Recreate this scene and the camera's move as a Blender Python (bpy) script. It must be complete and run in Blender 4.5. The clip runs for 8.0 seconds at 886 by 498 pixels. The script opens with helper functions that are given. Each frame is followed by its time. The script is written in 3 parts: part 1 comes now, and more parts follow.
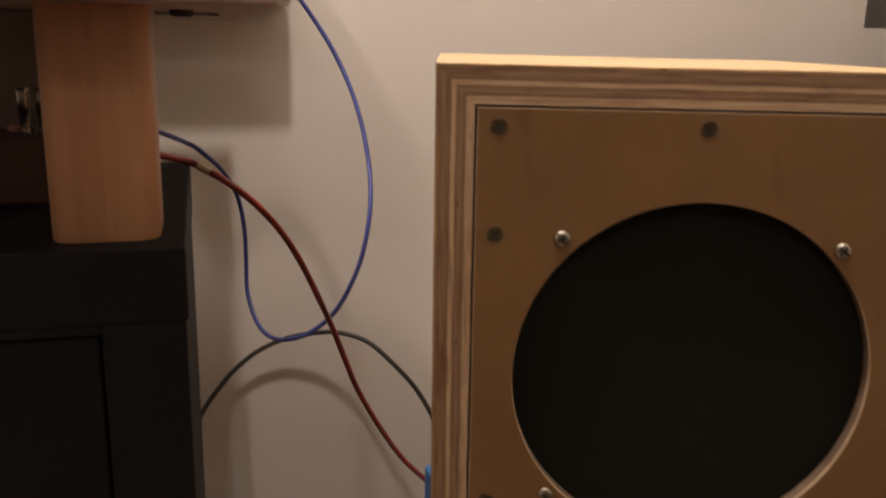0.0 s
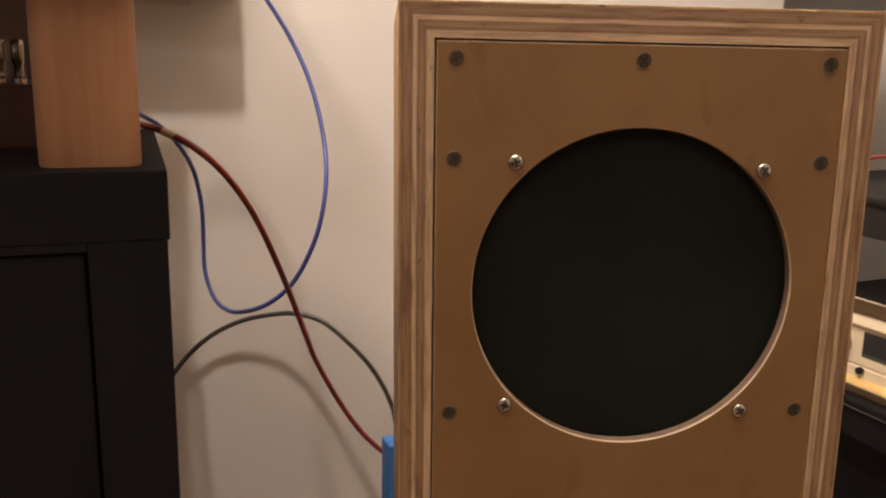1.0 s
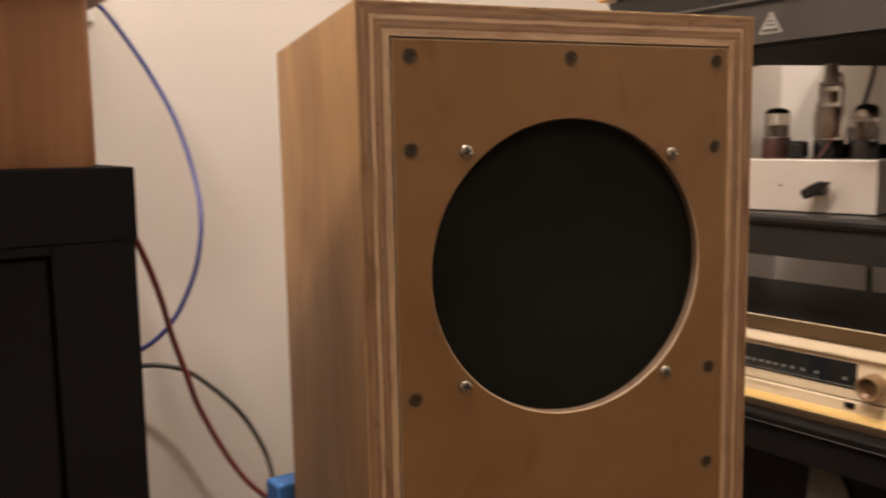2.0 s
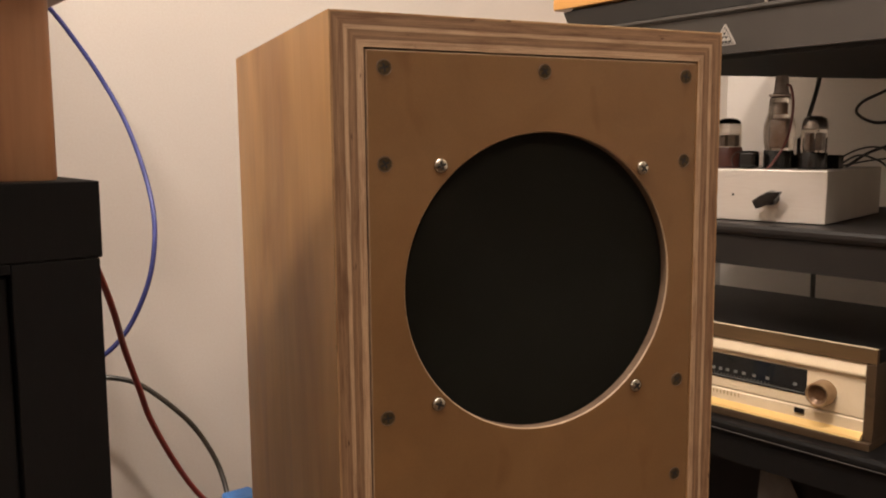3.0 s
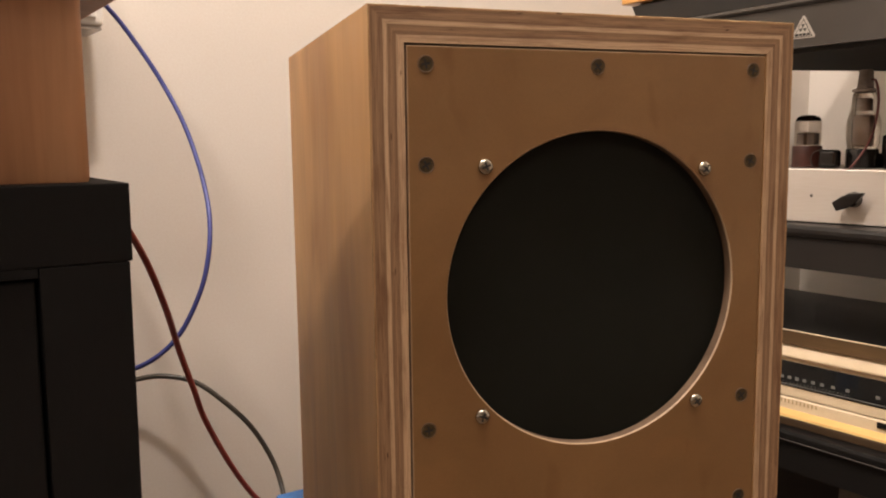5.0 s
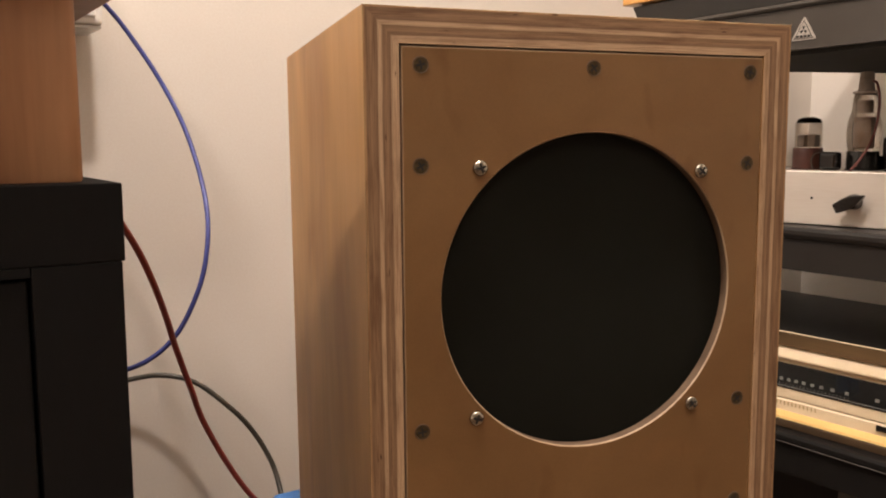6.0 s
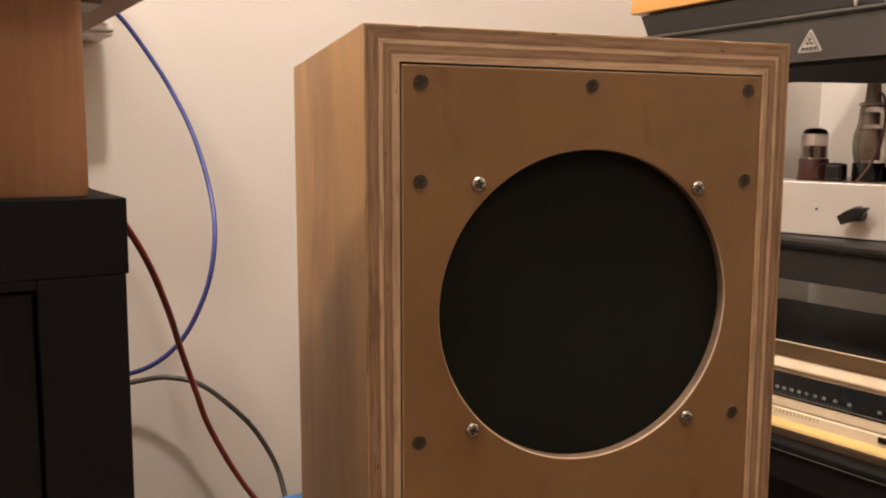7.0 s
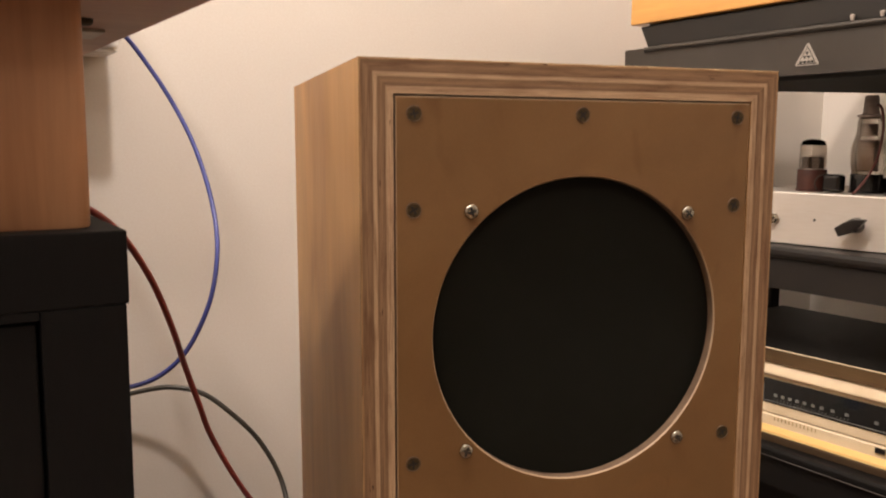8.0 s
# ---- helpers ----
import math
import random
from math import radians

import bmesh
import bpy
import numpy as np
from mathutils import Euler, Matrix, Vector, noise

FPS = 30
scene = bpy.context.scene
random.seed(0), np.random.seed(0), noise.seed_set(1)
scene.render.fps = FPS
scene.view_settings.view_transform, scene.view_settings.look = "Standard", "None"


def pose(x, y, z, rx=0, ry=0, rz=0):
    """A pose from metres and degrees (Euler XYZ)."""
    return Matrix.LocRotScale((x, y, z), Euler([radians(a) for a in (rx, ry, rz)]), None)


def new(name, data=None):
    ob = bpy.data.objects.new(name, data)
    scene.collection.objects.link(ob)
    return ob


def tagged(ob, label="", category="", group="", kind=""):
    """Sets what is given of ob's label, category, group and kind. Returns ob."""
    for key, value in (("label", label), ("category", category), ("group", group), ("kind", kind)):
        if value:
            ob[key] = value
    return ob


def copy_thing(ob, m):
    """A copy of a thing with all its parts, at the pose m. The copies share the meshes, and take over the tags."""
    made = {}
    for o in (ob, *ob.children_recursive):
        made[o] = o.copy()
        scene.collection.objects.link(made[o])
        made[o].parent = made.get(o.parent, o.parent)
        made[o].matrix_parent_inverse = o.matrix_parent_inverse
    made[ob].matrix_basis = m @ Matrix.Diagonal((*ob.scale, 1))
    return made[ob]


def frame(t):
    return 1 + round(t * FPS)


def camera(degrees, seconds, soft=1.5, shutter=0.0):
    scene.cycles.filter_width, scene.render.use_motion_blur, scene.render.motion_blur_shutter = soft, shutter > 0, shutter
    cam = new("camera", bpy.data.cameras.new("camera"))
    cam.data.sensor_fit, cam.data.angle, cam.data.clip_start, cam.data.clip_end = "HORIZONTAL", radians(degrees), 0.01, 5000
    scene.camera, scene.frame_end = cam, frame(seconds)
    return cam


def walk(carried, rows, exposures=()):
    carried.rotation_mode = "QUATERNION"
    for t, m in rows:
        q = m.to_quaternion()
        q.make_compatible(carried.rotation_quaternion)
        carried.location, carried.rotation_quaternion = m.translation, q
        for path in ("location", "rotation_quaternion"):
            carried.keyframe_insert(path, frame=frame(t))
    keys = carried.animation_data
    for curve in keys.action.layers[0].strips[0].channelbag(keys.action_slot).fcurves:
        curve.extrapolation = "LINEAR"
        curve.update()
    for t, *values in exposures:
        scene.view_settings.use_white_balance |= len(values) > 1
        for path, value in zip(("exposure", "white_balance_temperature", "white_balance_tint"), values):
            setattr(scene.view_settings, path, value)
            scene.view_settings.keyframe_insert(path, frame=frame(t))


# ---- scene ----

# ---------------------------------------------------------------- camera
cam = camera(55.2, 8.0, soft=2.0, shutter=0.5)
ROWS = [  # seconds, eye, yaw, pitch, roll
    (0.0, 0.0035, -0.3782, 0.6108, 0.0, -13.88, 1.29),
    (0.2, 0.013, -0.387, 0.604, -0.12, -14.47, 0.9),
    (0.5, 0.0167, -0.4036, 0.5898, -0.81, -13.53, 0.89),
    (0.7, 0.015, -0.414, 0.592, -1.5, -13.56, 0.8),
    (1.0, -0.0071, -0.4228, 0.5687, -3.99, -12.01, 1.16),
    (1.2, -0.033, -0.429, 0.567, -6.54, -10.57, 1.2),
    (1.5, -0.066, -0.4318, 0.5724, -10.83, -8.47, 0.59),
    (1.7, -0.083, -0.434, 0.556, -14.33, -8.14, -0.1),
    (1.9, -0.096, -0.434, 0.542, -17.12, -7.9, -0.5),
    (2.0, -0.1042, -0.4292, 0.5294, -19.08, -7.25, -0.6),
    (2.2, -0.111, -0.419, 0.5257, -22.61, -7.39, -0.66),
    (3.3, -0.1165, -0.4124, 0.5385, -22.72, -7.1, 0.19),
    (3.5, -0.1102, -0.4087, 0.5387, -20.28, -7.87, -0.01),
    (3.7, -0.104, -0.409, 0.539, -18.27, -8.43, -0.3),
    (4.0, -0.1022, -0.4057, 0.5398, -16.95, -8.66, -0.37),
    (4.5, -0.0964, -0.4074, 0.5445, -17.07, -7.7, -0.26),
    (4.8, -0.096, -0.405, 0.54, -17.75, -7.15, -0.3),
    (5.0, -0.0942, -0.4013, 0.536, -17.91, -7.21, -0.25),
    (6.5, -0.0883, -0.4027, 0.5381, -17.4, -7.2, 0.3),
    (7.0, -0.0855, -0.4094, 0.5449, -16.96, -7.23, 0.57),
    (7.5, -0.0843, -0.413, 0.5449, -16.74, -7.36, 0.52),
    (8.0, -0.0811, -0.4191, 0.5611, -16.48, -7.41, 0.5),
]
walk(cam, [(t, pose(x, y, z, 90 + pitch, 0, yaw) @ pose(0, 0, 0, 0, 0, roll)) for t, x, y, z, yaw, pitch, roll in ROWS],
     exposures=[(0.0, 0.10), (0.5, 0.52), (1.0, 0.68), (1.5, 0.67), (2.0, 0.56), (3.3, 0.60), (4.0, 0.64), (8.0, 0.72)])

# ---------------------------------------------------------------- light
ROOM = 16.0  # the room is turned by this against the plywood loudspeaker


def room(u, v, z=0.0, turn=0.0):
    """A pose in the room's own axes: u along the back wall, v towards it."""
    return pose(0, 0, 0, 0, 0, ROOM) @ pose(u, v, z, 0, 0, turn)


world = bpy.data.worlds.new("world")
world.use_nodes = True
world.node_tree.nodes["Background"].inputs[0].default_value = (0.9, 0.75, 0.6, 1)
world.node_tree.nodes["Background"].inputs[1].default_value = 0.02
scene.world = world


def lamp(name, place, watts, colour, radius):
    data = bpy.data.lights.new(name, "POINT")
    data.energy, data.color, data.shadow_soft_size = watts, colour, radius
    ob = new(name, data)
    ob.location = place
    return ob


WARM = (1.0, 0.872, 0.788)
lamp("pendant_lamp_near", (-0.0166, -0.123, 1.71), 31, WARM, 0.04)
lamp("pendant_lamp_side", (-0.80, -0.10, 2.02), 44, WARM, 0.07)
# unseen fill lamp, added to brighten the fronts of things
lamp("fill_lamp_room", (-0.20, -1.80, 2.40), 15, WARM, 0.16)


# ---------------------------------------------------------------- materials
def node_mat(name):
    m = bpy.data.materials.new(name)
    m.use_nodes = True
    return m, m.node_tree.nodes, m.node_tree.links, m.node_tree.nodes["Principled BSDF"]


def ramp_of(nodes, stops, mode="LINEAR"):
    r = nodes.new("ShaderNodeValToRGB")
    r.color_ramp.interpolation = mode
    e = r.color_ramp.elements
    while len(e) < len(stops):
        e.new(0.5)
    for el, (p, c) in zip(e, stops):
        el.position, el.color = p, (*c, 1)
    return r


def coords(nodes, links, scale):
    tc, mp = nodes.new("ShaderNodeTexCoord"), nodes.new("ShaderNodeMapping")
    mp.inputs["Scale"].default_value = scale
    links.new(tc.outputs["Object"], mp.inputs["Vector"])
    return mp.outputs["Vector"]


def noise_of(nodes, links, vector, scale, detail=4, rough=0.55, distort=0.0):
    n = nodes.new("ShaderNodeTexNoise")
    for key, value in (("Scale", scale), ("Detail", detail), ("Roughness", rough), ("Distortion", distort)):
        n.inputs[key].default_value = value
    links.new(vector, n.inputs["Vector"])
    return n.outputs["Fac"]


def mixed(nodes, links, fac, a, b, kind="MIX"):
    m = nodes.new("ShaderNodeMix")
    m.data_type, m.blend_type = "RGBA", kind
    if isinstance(fac, float):
        m.inputs[0].default_value = fac
    else:
        links.new(fac, m.inputs[0])
    for socket, value in ((m.inputs[6], a), (m.inputs[7], b)):
        if isinstance(value, tuple):
            socket.default_value = (*value, 1)
        else:
            links.new(value, socket)
    return m.outputs[2]


def bumped(nodes, links, bsdf, height, strength, distance=0.001):
    b = nodes.new("ShaderNodeBump")
    b.inputs["Strength"].default_value, b.inputs["Distance"].default_value = strength, distance
    links.new(height, b.inputs["Height"])
    links.new(b.outputs["Normal"], bsdf.inputs["Normal"])


def mottled(name, dark, light, rough=0.5, metal=0.0, coarse=12.0, fine=300.0, bump=0.1, stretch=(1, 1, 1), low=0.35, high=0.65, coat=0.0, spec=0.5):
    """A plain surface with variation at two scales, a fine relief and uneven gloss."""
    m, nodes, links, bsdf = node_mat(name)
    vec = coords(nodes, links, stretch)
    a, b = noise_of(nodes, links, vec, coarse, 3), noise_of(nodes, links, vec, fine, 3)
    r = ramp_of(nodes, [(low, dark), (high, light)])
    links.new(a, r.inputs["Fac"])
    tint = mixed(nodes, links, 0.18, r.outputs["Color"], b, "OVERLAY")
    links.new(tint, bsdf.inputs["Base Color"])
    bsdf.inputs["Metallic"].default_value = metal
    rr = nodes.new("ShaderNodeMapRange")
    rr.inputs["To Min"].default_value, rr.inputs["To Max"].default_value = max(0.02, rough - 0.08), min(1, rough + 0.08)
    links.new(b, rr.inputs["Value"])
    links.new(rr.outputs["Result"], bsdf.inputs["Roughness"])
    bsdf.inputs["Coat Weight"].default_value, bsdf.inputs["Specular IOR Level"].default_value = coat, spec
    if bump:
        bumped(nodes, links, bsdf, b, bump)
    return m


def wood(name, dark, light, along, rough=0.45, grain=60.0, blotch=9.0, coat=0.0, streak=0.5):
    """Sawn or veneered wood; along is the axis of the grain (0, 1, 2)."""
    m, nodes, links, bsdf = node_mat(name)
    stretch = [1.0, 1.0, 1.0]
    stretch[along] = 0.06
    soft = [1.0, 1.0, 1.0]
    soft[along] = 0.35
    lines = noise_of(nodes, links, coords(nodes, links, stretch), grain, 5, 0.6, 0.6)
    fine = noise_of(nodes, links, coords(nodes, links, stretch), grain * 7, 3, 0.6)
    patch = noise_of(nodes, links, coords(nodes, links, soft), blotch, 3, 0.5, 0.8)
    r = ramp_of(nodes, [(0.30, dark), (0.62, light)])
    links.new(lines, r.inputs["Fac"])
    p = ramp_of(nodes, [(0.3, dark), (0.7, light)])
    links.new(patch, p.inputs["Fac"])
    base = mixed(nodes, links, 1.0 - streak, r.outputs["Color"], p.outputs["Color"])
    base = mixed(nodes, links, 0.15, base, fine, "OVERLAY")
    links.new(base, bsdf.inputs["Base Color"])
    rr = nodes.new("ShaderNodeMapRange")
    rr.inputs["To Min"].default_value, rr.inputs["To Max"].default_value = rough - 0.1, rough + 0.12
    links.new(lines, rr.inputs["Value"])
    links.new(rr.outputs["Result"], bsdf.inputs["Roughness"])
    bsdf.inputs["Coat Weight"].default_value = coat
    bumped(nodes, links, bsdf, fine, 0.12)
    return m


def ply_edge(name, thick):
    """The sawn edge of plywood: veneers across z, streaked end grain along x."""
    m, nodes, links, bsdf = node_mat(name)
    tc, sep = nodes.new("ShaderNodeTexCoord"), nodes.new("ShaderNodeSeparateXYZ")
    links.new(tc.outputs["Object"], sep.inputs["Vector"])
    wob = noise_of(nodes, links, coords(nodes, links, (0.25, 1, 1)), 60, 3)
    add = nodes.new("ShaderNodeMath")
    add.operation = "MULTIPLY_ADD"
    links.new(wob, add.inputs[0])
    add.inputs[1].default_value = 0.0014
    links.new(sep.outputs["Z"], add.inputs[2])
    div = nodes.new("ShaderNodeMath")
    div.operation = "DIVIDE"
    links.new(add.outputs[0], div.inputs[0])
    div.inputs[1].default_value = thick + 0.0014
    tan, brown, pale, core = (0.42, 0.25, 0.122), (0.235, 0.132, 0.068), (0.54, 0.37, 0.225), (0.335, 0.198, 0.106)
    layers = ramp_of(nodes, [(0.0, tan), (0.09, tan), (0.12, brown), (0.24, core), (0.39, brown), (0.43, pale), (0.51, pale), (0.54, brown), (0.64, core), (0.74, brown), (0.78, pale), (0.95, pale), (1.0, brown)])
    links.new(div.outputs[0], layers.inputs["Fac"])
    streak = noise_of(nodes, links, coords(nodes, links, (0.022, 1, 1)), 1500, 4, 0.7, 0.4)
    dark = ramp_of(nodes, [(0.34, (0.42, 0.30, 0.23)), (0.52, (1, 1, 1)), (0.72, (1.16, 1.14, 1.12))])
    links.new(streak, dark.inputs["Fac"])
    base = mixed(nodes, links, 0.75, layers.outputs["Color"], dark.outputs["Color"], "MULTIPLY")
    blot = noise_of(nodes, links, coords(nodes, links, (0.10, 1, 1)), 170, 4, 0.65)
    knots = ramp_of(nodes, [(0.50, (1, 1, 1)), (0.64, (0.46, 0.33, 0.25))])
    links.new(blot, knots.inputs["Fac"])
    base = mixed(nodes, links, 0.5, base, knots.outputs["Color"], "MULTIPLY")
    fleck = noise_of(nodes, links, coords(nodes, links, (0.22, 1, 1)), 330, 2, 0.5, 0.2)
    holes = ramp_of(nodes, [(0.70, (1, 1, 1)), (0.75, (0.22, 0.15, 0.11))])
    links.new(fleck, holes.inputs["Fac"])
    base = mixed(nodes, links, 0.9, base, holes.outputs["Color"], "MULTIPLY")
    links.new(base, bsdf.inputs["Base Color"])
    bsdf.inputs["Roughness"].default_value = 0.62
    bumped(nodes, links, bsdf, streak, 0.35, 0.0006)
    return m


def stained(name, dark, light):
    """Smooth brown hardboard: soft mottling, a few darker drips and rubbed spots, a slight orange-peel gloss."""
    m, nodes, links, bsdf = node_mat(name)
    vec = coords(nodes, links, (1, 1, 1))
    r = ramp_of(nodes, [(0.30, dark), (0.70, light)])
    links.new(noise_of(nodes, links, vec, 11, 4, 0.6, 0.5), r.inputs["Fac"])
    spots = ramp_of(nodes, [(0.60, (1, 1, 1)), (0.74, (0.74, 0.62, 0.50))])
    links.new(noise_of(nodes, links, coords(nodes, links, (1, 1, 0.55)), 38, 2, 0.5, 0.3), spots.inputs["Fac"])
    rub = ramp_of(nodes, [(0.60, (1, 1, 1)), (0.80, (1.16, 1.10, 1.04))])
    links.new(noise_of(nodes, links, coords(nodes, links, (0.6, 1, 1)), 24, 3, 0.6), rub.inputs["Fac"])
    base = mixed(nodes, links, 0.8, r.outputs["Color"], spots.outputs["Color"], "MULTIPLY")
    base = mixed(nodes, links, 0.7, base, rub.outputs["Color"], "MULTIPLY")
    fine = noise_of(nodes, links, vec, 700, 3)
    base = mixed(nodes, links, 0.10, base, fine, "OVERLAY")
    links.new(base, bsdf.inputs["Base Color"])
    rr = nodes.new("ShaderNodeMapRange")
    rr.inputs["To Min"].default_value, rr.inputs["To Max"].default_value = 0.28, 0.46
    links.new(noise_of(nodes, links, vec, 30, 3), rr.inputs["Value"])
    links.new(rr.outputs["Result"], bsdf.inputs["Roughness"])
    bumped(nodes, links, bsdf, fine, 0.03)
    return m


def glass(name, tint=(1, 1, 1), rough=0.02):
    m, nodes, links, bsdf = node_mat(name)
    bsdf.inputs["Base Color"].default_value = (*tint, 1)
    bsdf.inputs["Transmission Weight"].default_value = 1.0
    bsdf.inputs["Roughness"].default_value, bsdf.inputs["IOR"].default_value = rough, 1.06
    bsdf.inputs["Coat Weight"].default_value, bsdf.inputs["Coat Roughness"].default_value = 0.8, 0.03
    return m


PLY_T = 0.0176
M_WALL = mottled("wall_paint", (0.70, 0.652, 0.588), (0.75, 0.702, 0.638), 0.75, coarse=3.0, fine=420.0, bump=0.10)
M_CEIL = mottled("ceiling_paint", (0.74, 0.71, 0.66), (0.79, 0.76, 0.71), 0.85, coarse=2.0, fine=200.0, bump=0.05)
M_FLOOR = wood("oak_floor", (0.07, 0.042, 0.025), (0.14, 0.085, 0.05), 0, 0.4, 30, 3)
M_PLYEDGE = ply_edge("plywood_edge", PLY_T)
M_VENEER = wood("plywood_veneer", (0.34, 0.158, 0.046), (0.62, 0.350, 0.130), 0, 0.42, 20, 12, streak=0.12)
# same veneer made paler: the strong light on the top is put into the colour
M_TOPVENEER_LIT = wood("plywood_veneer_lit_top", (0.52, 0.36, 0.18), (0.70, 0.52, 0.30), 0, 0.42, 24, 10, streak=0.3)
M_SPLINTER = mottled("splintered_plywood", (0.20, 0.115, 0.04), (0.46, 0.31, 0.15), 0.8, coarse=120.0, fine=1500.0, bump=0.3, stretch=(0.5, 1, 1))
M_BAFFLE = stained("hardboard_brown", (0.192, 0.098, 0.037), (0.240, 0.130, 0.052))
M_BAFFLE_EASE = mottled("hardboard_eased_edge", (0.36, 0.235, 0.14), (0.47, 0.33, 0.21), 0.6, coarse=60.0, fine=900.0, bump=0.2)
M_BAFFLE_EDGE = mottled("hardboard_cut_edge", (0.10, 0.060, 0.034), (0.15, 0.095, 0.056), 0.75, coarse=60.0, fine=900.0, bump=0.2)
M_CONE = mottled("black_cloth", (0.0116, 0.0115, 0.0086), (0.0140, 0.0140, 0.0107), 0.95, coarse=14.0, fine=1600.0, bump=0.3, spec=0.12)
M_RUBBER = mottled("rubber_brown_black", (0.020, 0.014, 0.008), (0.030, 0.022, 0.014), 0.8, coarse=40.0, fine=800.0, bump=0.05)
M_CHROME = mottled("plated_steel", (0.40, 0.36, 0.29), (0.52, 0.48, 0.40), 0.20, 1.0, coarse=200.0, fine=1500.0, bump=0.03)
M_DARKSTEEL = mottled("blackened_steel", (0.046, 0.031, 0.014), (0.092, 0.062, 0.029), 0.75, 0.0, coarse=300.0, fine=1500.0, bump=0.05, spec=0.15)
# near-black for shade in gaps and recesses, and for black print and parts
M_SHADEBLACK = mottled("recess_shade_and_black", (0.012, 0.011, 0.010), (0.02, 0.018, 0.016), 0.8, coarse=300.0, fine=1500.0, bump=0.0)
M_BLACKBOX = mottled("black_stained_veneer", (0.0026, 0.0023, 0.0024), (0.0042, 0.0038, 0.0039), 0.66, coarse=15.0, fine=500.0, bump=0.08, stretch=(1, 1, 0.15), spec=0.25)
M_PINE = wood("pine_post", (0.22, 0.084, 0.033), (0.48, 0.25, 0.128), 2, 0.5, 24, 20, streak=0.7)
M_SLAB = wood("grey_brown_board", (0.32, 0.215, 0.172), (0.47, 0.335, 0.272), 0, 0.6, 40, 10)
M_DARKBOX = mottled("dark_grey_brown_panel", (0.17, 0.132, 0.112), (0.22, 0.175, 0.150), 0.6, coarse=20.0, fine=500.0, bump=0.1)
M_REDWOOD = wood("reddish_board", (0.07, 0.032, 0.022), (0.11, 0.052, 0.036), 0, 0.5, 40, 10)
M_WHITE = mottled("white_plastic", (0.76, 0.74, 0.70), (0.82, 0.80, 0.76), 0.25, coarse=30.0, fine=600.0, bump=0.02)
M_BLUECABLE = mottled("blue_cable_sheath", (0.042, 0.052, 0.21), (0.060, 0.072, 0.27), 0.38, coarse=60.0, fine=900.0, bump=0.05)
M_REDCABLE = mottled("red_cable_sheath", (0.25, 0.040, 0.034), (0.34, 0.058, 0.048), 0.35, coarse=60.0, fine=900.0, bump=0.05)
M_BLACKCABLE = mottled("black_cable_sheath", (0.034, 0.030, 0.024), (0.055, 0.048, 0.038), 0.32, coarse=60.0, fine=900.0, bump=0.05)
M_DULLRED = mottled("dull_red_sheath", (0.15, 0.040, 0.034), (0.20, 0.060, 0.050), 0.45, coarse=60.0, fine=900.0, bump=0.05)
M_TAPE = mottled("blue_masking_tape", (0.05, 0.19, 0.56), (0.07, 0.25, 0.66), 0.6, coarse=60.0, fine=500.0, bump=0.25)
M_CREAMBAND = mottled("cream_sleeve", (0.60, 0.45, 0.30), (0.70, 0.55, 0.38), 0.5, coarse=90.0, fine=900.0, bump=0.05)
M_GREYSHELF = mottled("dark_grey_lacquer", (0.013, 0.011, 0.0095), (0.020, 0.017, 0.0145), 0.5, coarse=14.0, fine=700.0, bump=0.06, spec=0.3)
M_BLACKSHELF = mottled("black_lacquer", (0.0065, 0.006, 0.0055), (0.0095, 0.0085, 0.008), 0.45, coarse=14.0, fine=700.0, bump=0.05, spec=0.22)
M_DECK = mottled("charcoal_plastic", (0.034, 0.028, 0.022), (0.044, 0.037, 0.030), 0.5, coarse=10.0, fine=900.0, bump=0.12)
M_DECKDARK = mottled("charcoal_plastic_dark", (0.0078, 0.0064, 0.0050), (0.0118, 0.0097, 0.0077), 0.5, coarse=10.0, fine=900.0, bump=0.1)
M_ORANGE = wood("varnished_pine", (0.56, 0.26, 0.06), (0.72, 0.38, 0.11), 0, 0.32, 30, 8, coat=0.3)
M_ALU = mottled("brushed_aluminium", (0.64, 0.585, 0.515), (0.73, 0.675, 0.60), 0.45, 0.55, coarse=8.0, fine=500.0, bump=0.04, stretch=(0.08, 1, 1))
M_GLASS = glass("tube_glass", (0.95, 0.92, 0.88))
M_SMOKE = mottled("getter_silver", (0.20, 0.17, 0.15), (0.42, 0.38, 0.34), 0.15, 0.95, coarse=60.0, fine=500.0, bump=0.0)
M_GETTERDARK = mottled("getter_dark", (0.045, 0.03, 0.022), (0.10, 0.07, 0.05), 0.12, 0.8, coarse=60.0, fine=500.0, bump=0.0)
M_MAROON = mottled("maroon_phenolic", (0.055, 0.016, 0.010), (0.080, 0.024, 0.016), 0.4, coarse=60.0, fine=700.0, bump=0.03)
M_BAKELITE = mottled("black_bakelite", (0.009, 0.0078, 0.007), (0.014, 0.012, 0.0108), 0.22, coarse=60.0, fine=700.0, bump=0.0)
M_PLATE = mottled("tube_anode_grey", (0.10, 0.08, 0.068), (0.22, 0.18, 0.15), 0.3, 0.5, coarse=80.0, fine=700.0, bump=0.05)
M_BIGPLATE = mottled("tube_anode_brown_grey", (0.30, 0.225, 0.175), (0.42, 0.33, 0.27), 0.4, 0.2, coarse=80.0, fine=700.0, bump=0.05)
M_CAPMETAL = mottled("dull_zinc", (0.40, 0.35, 0.31), (0.55, 0.49, 0.44), 0.45, 0.4, coarse=80.0, fine=700.0, bump=0.05)
M_MICA = mottled("mica", (0.55, 0.5, 0.43), (0.68, 0.62, 0.55), 0.3, coarse=80.0, fine=700.0, bump=0.05)
M_WALNUT = wood("walnut_case", (0.040, 0.024, 0.012), (0.085, 0.052, 0.026), 0, 0.42, 50, 12)
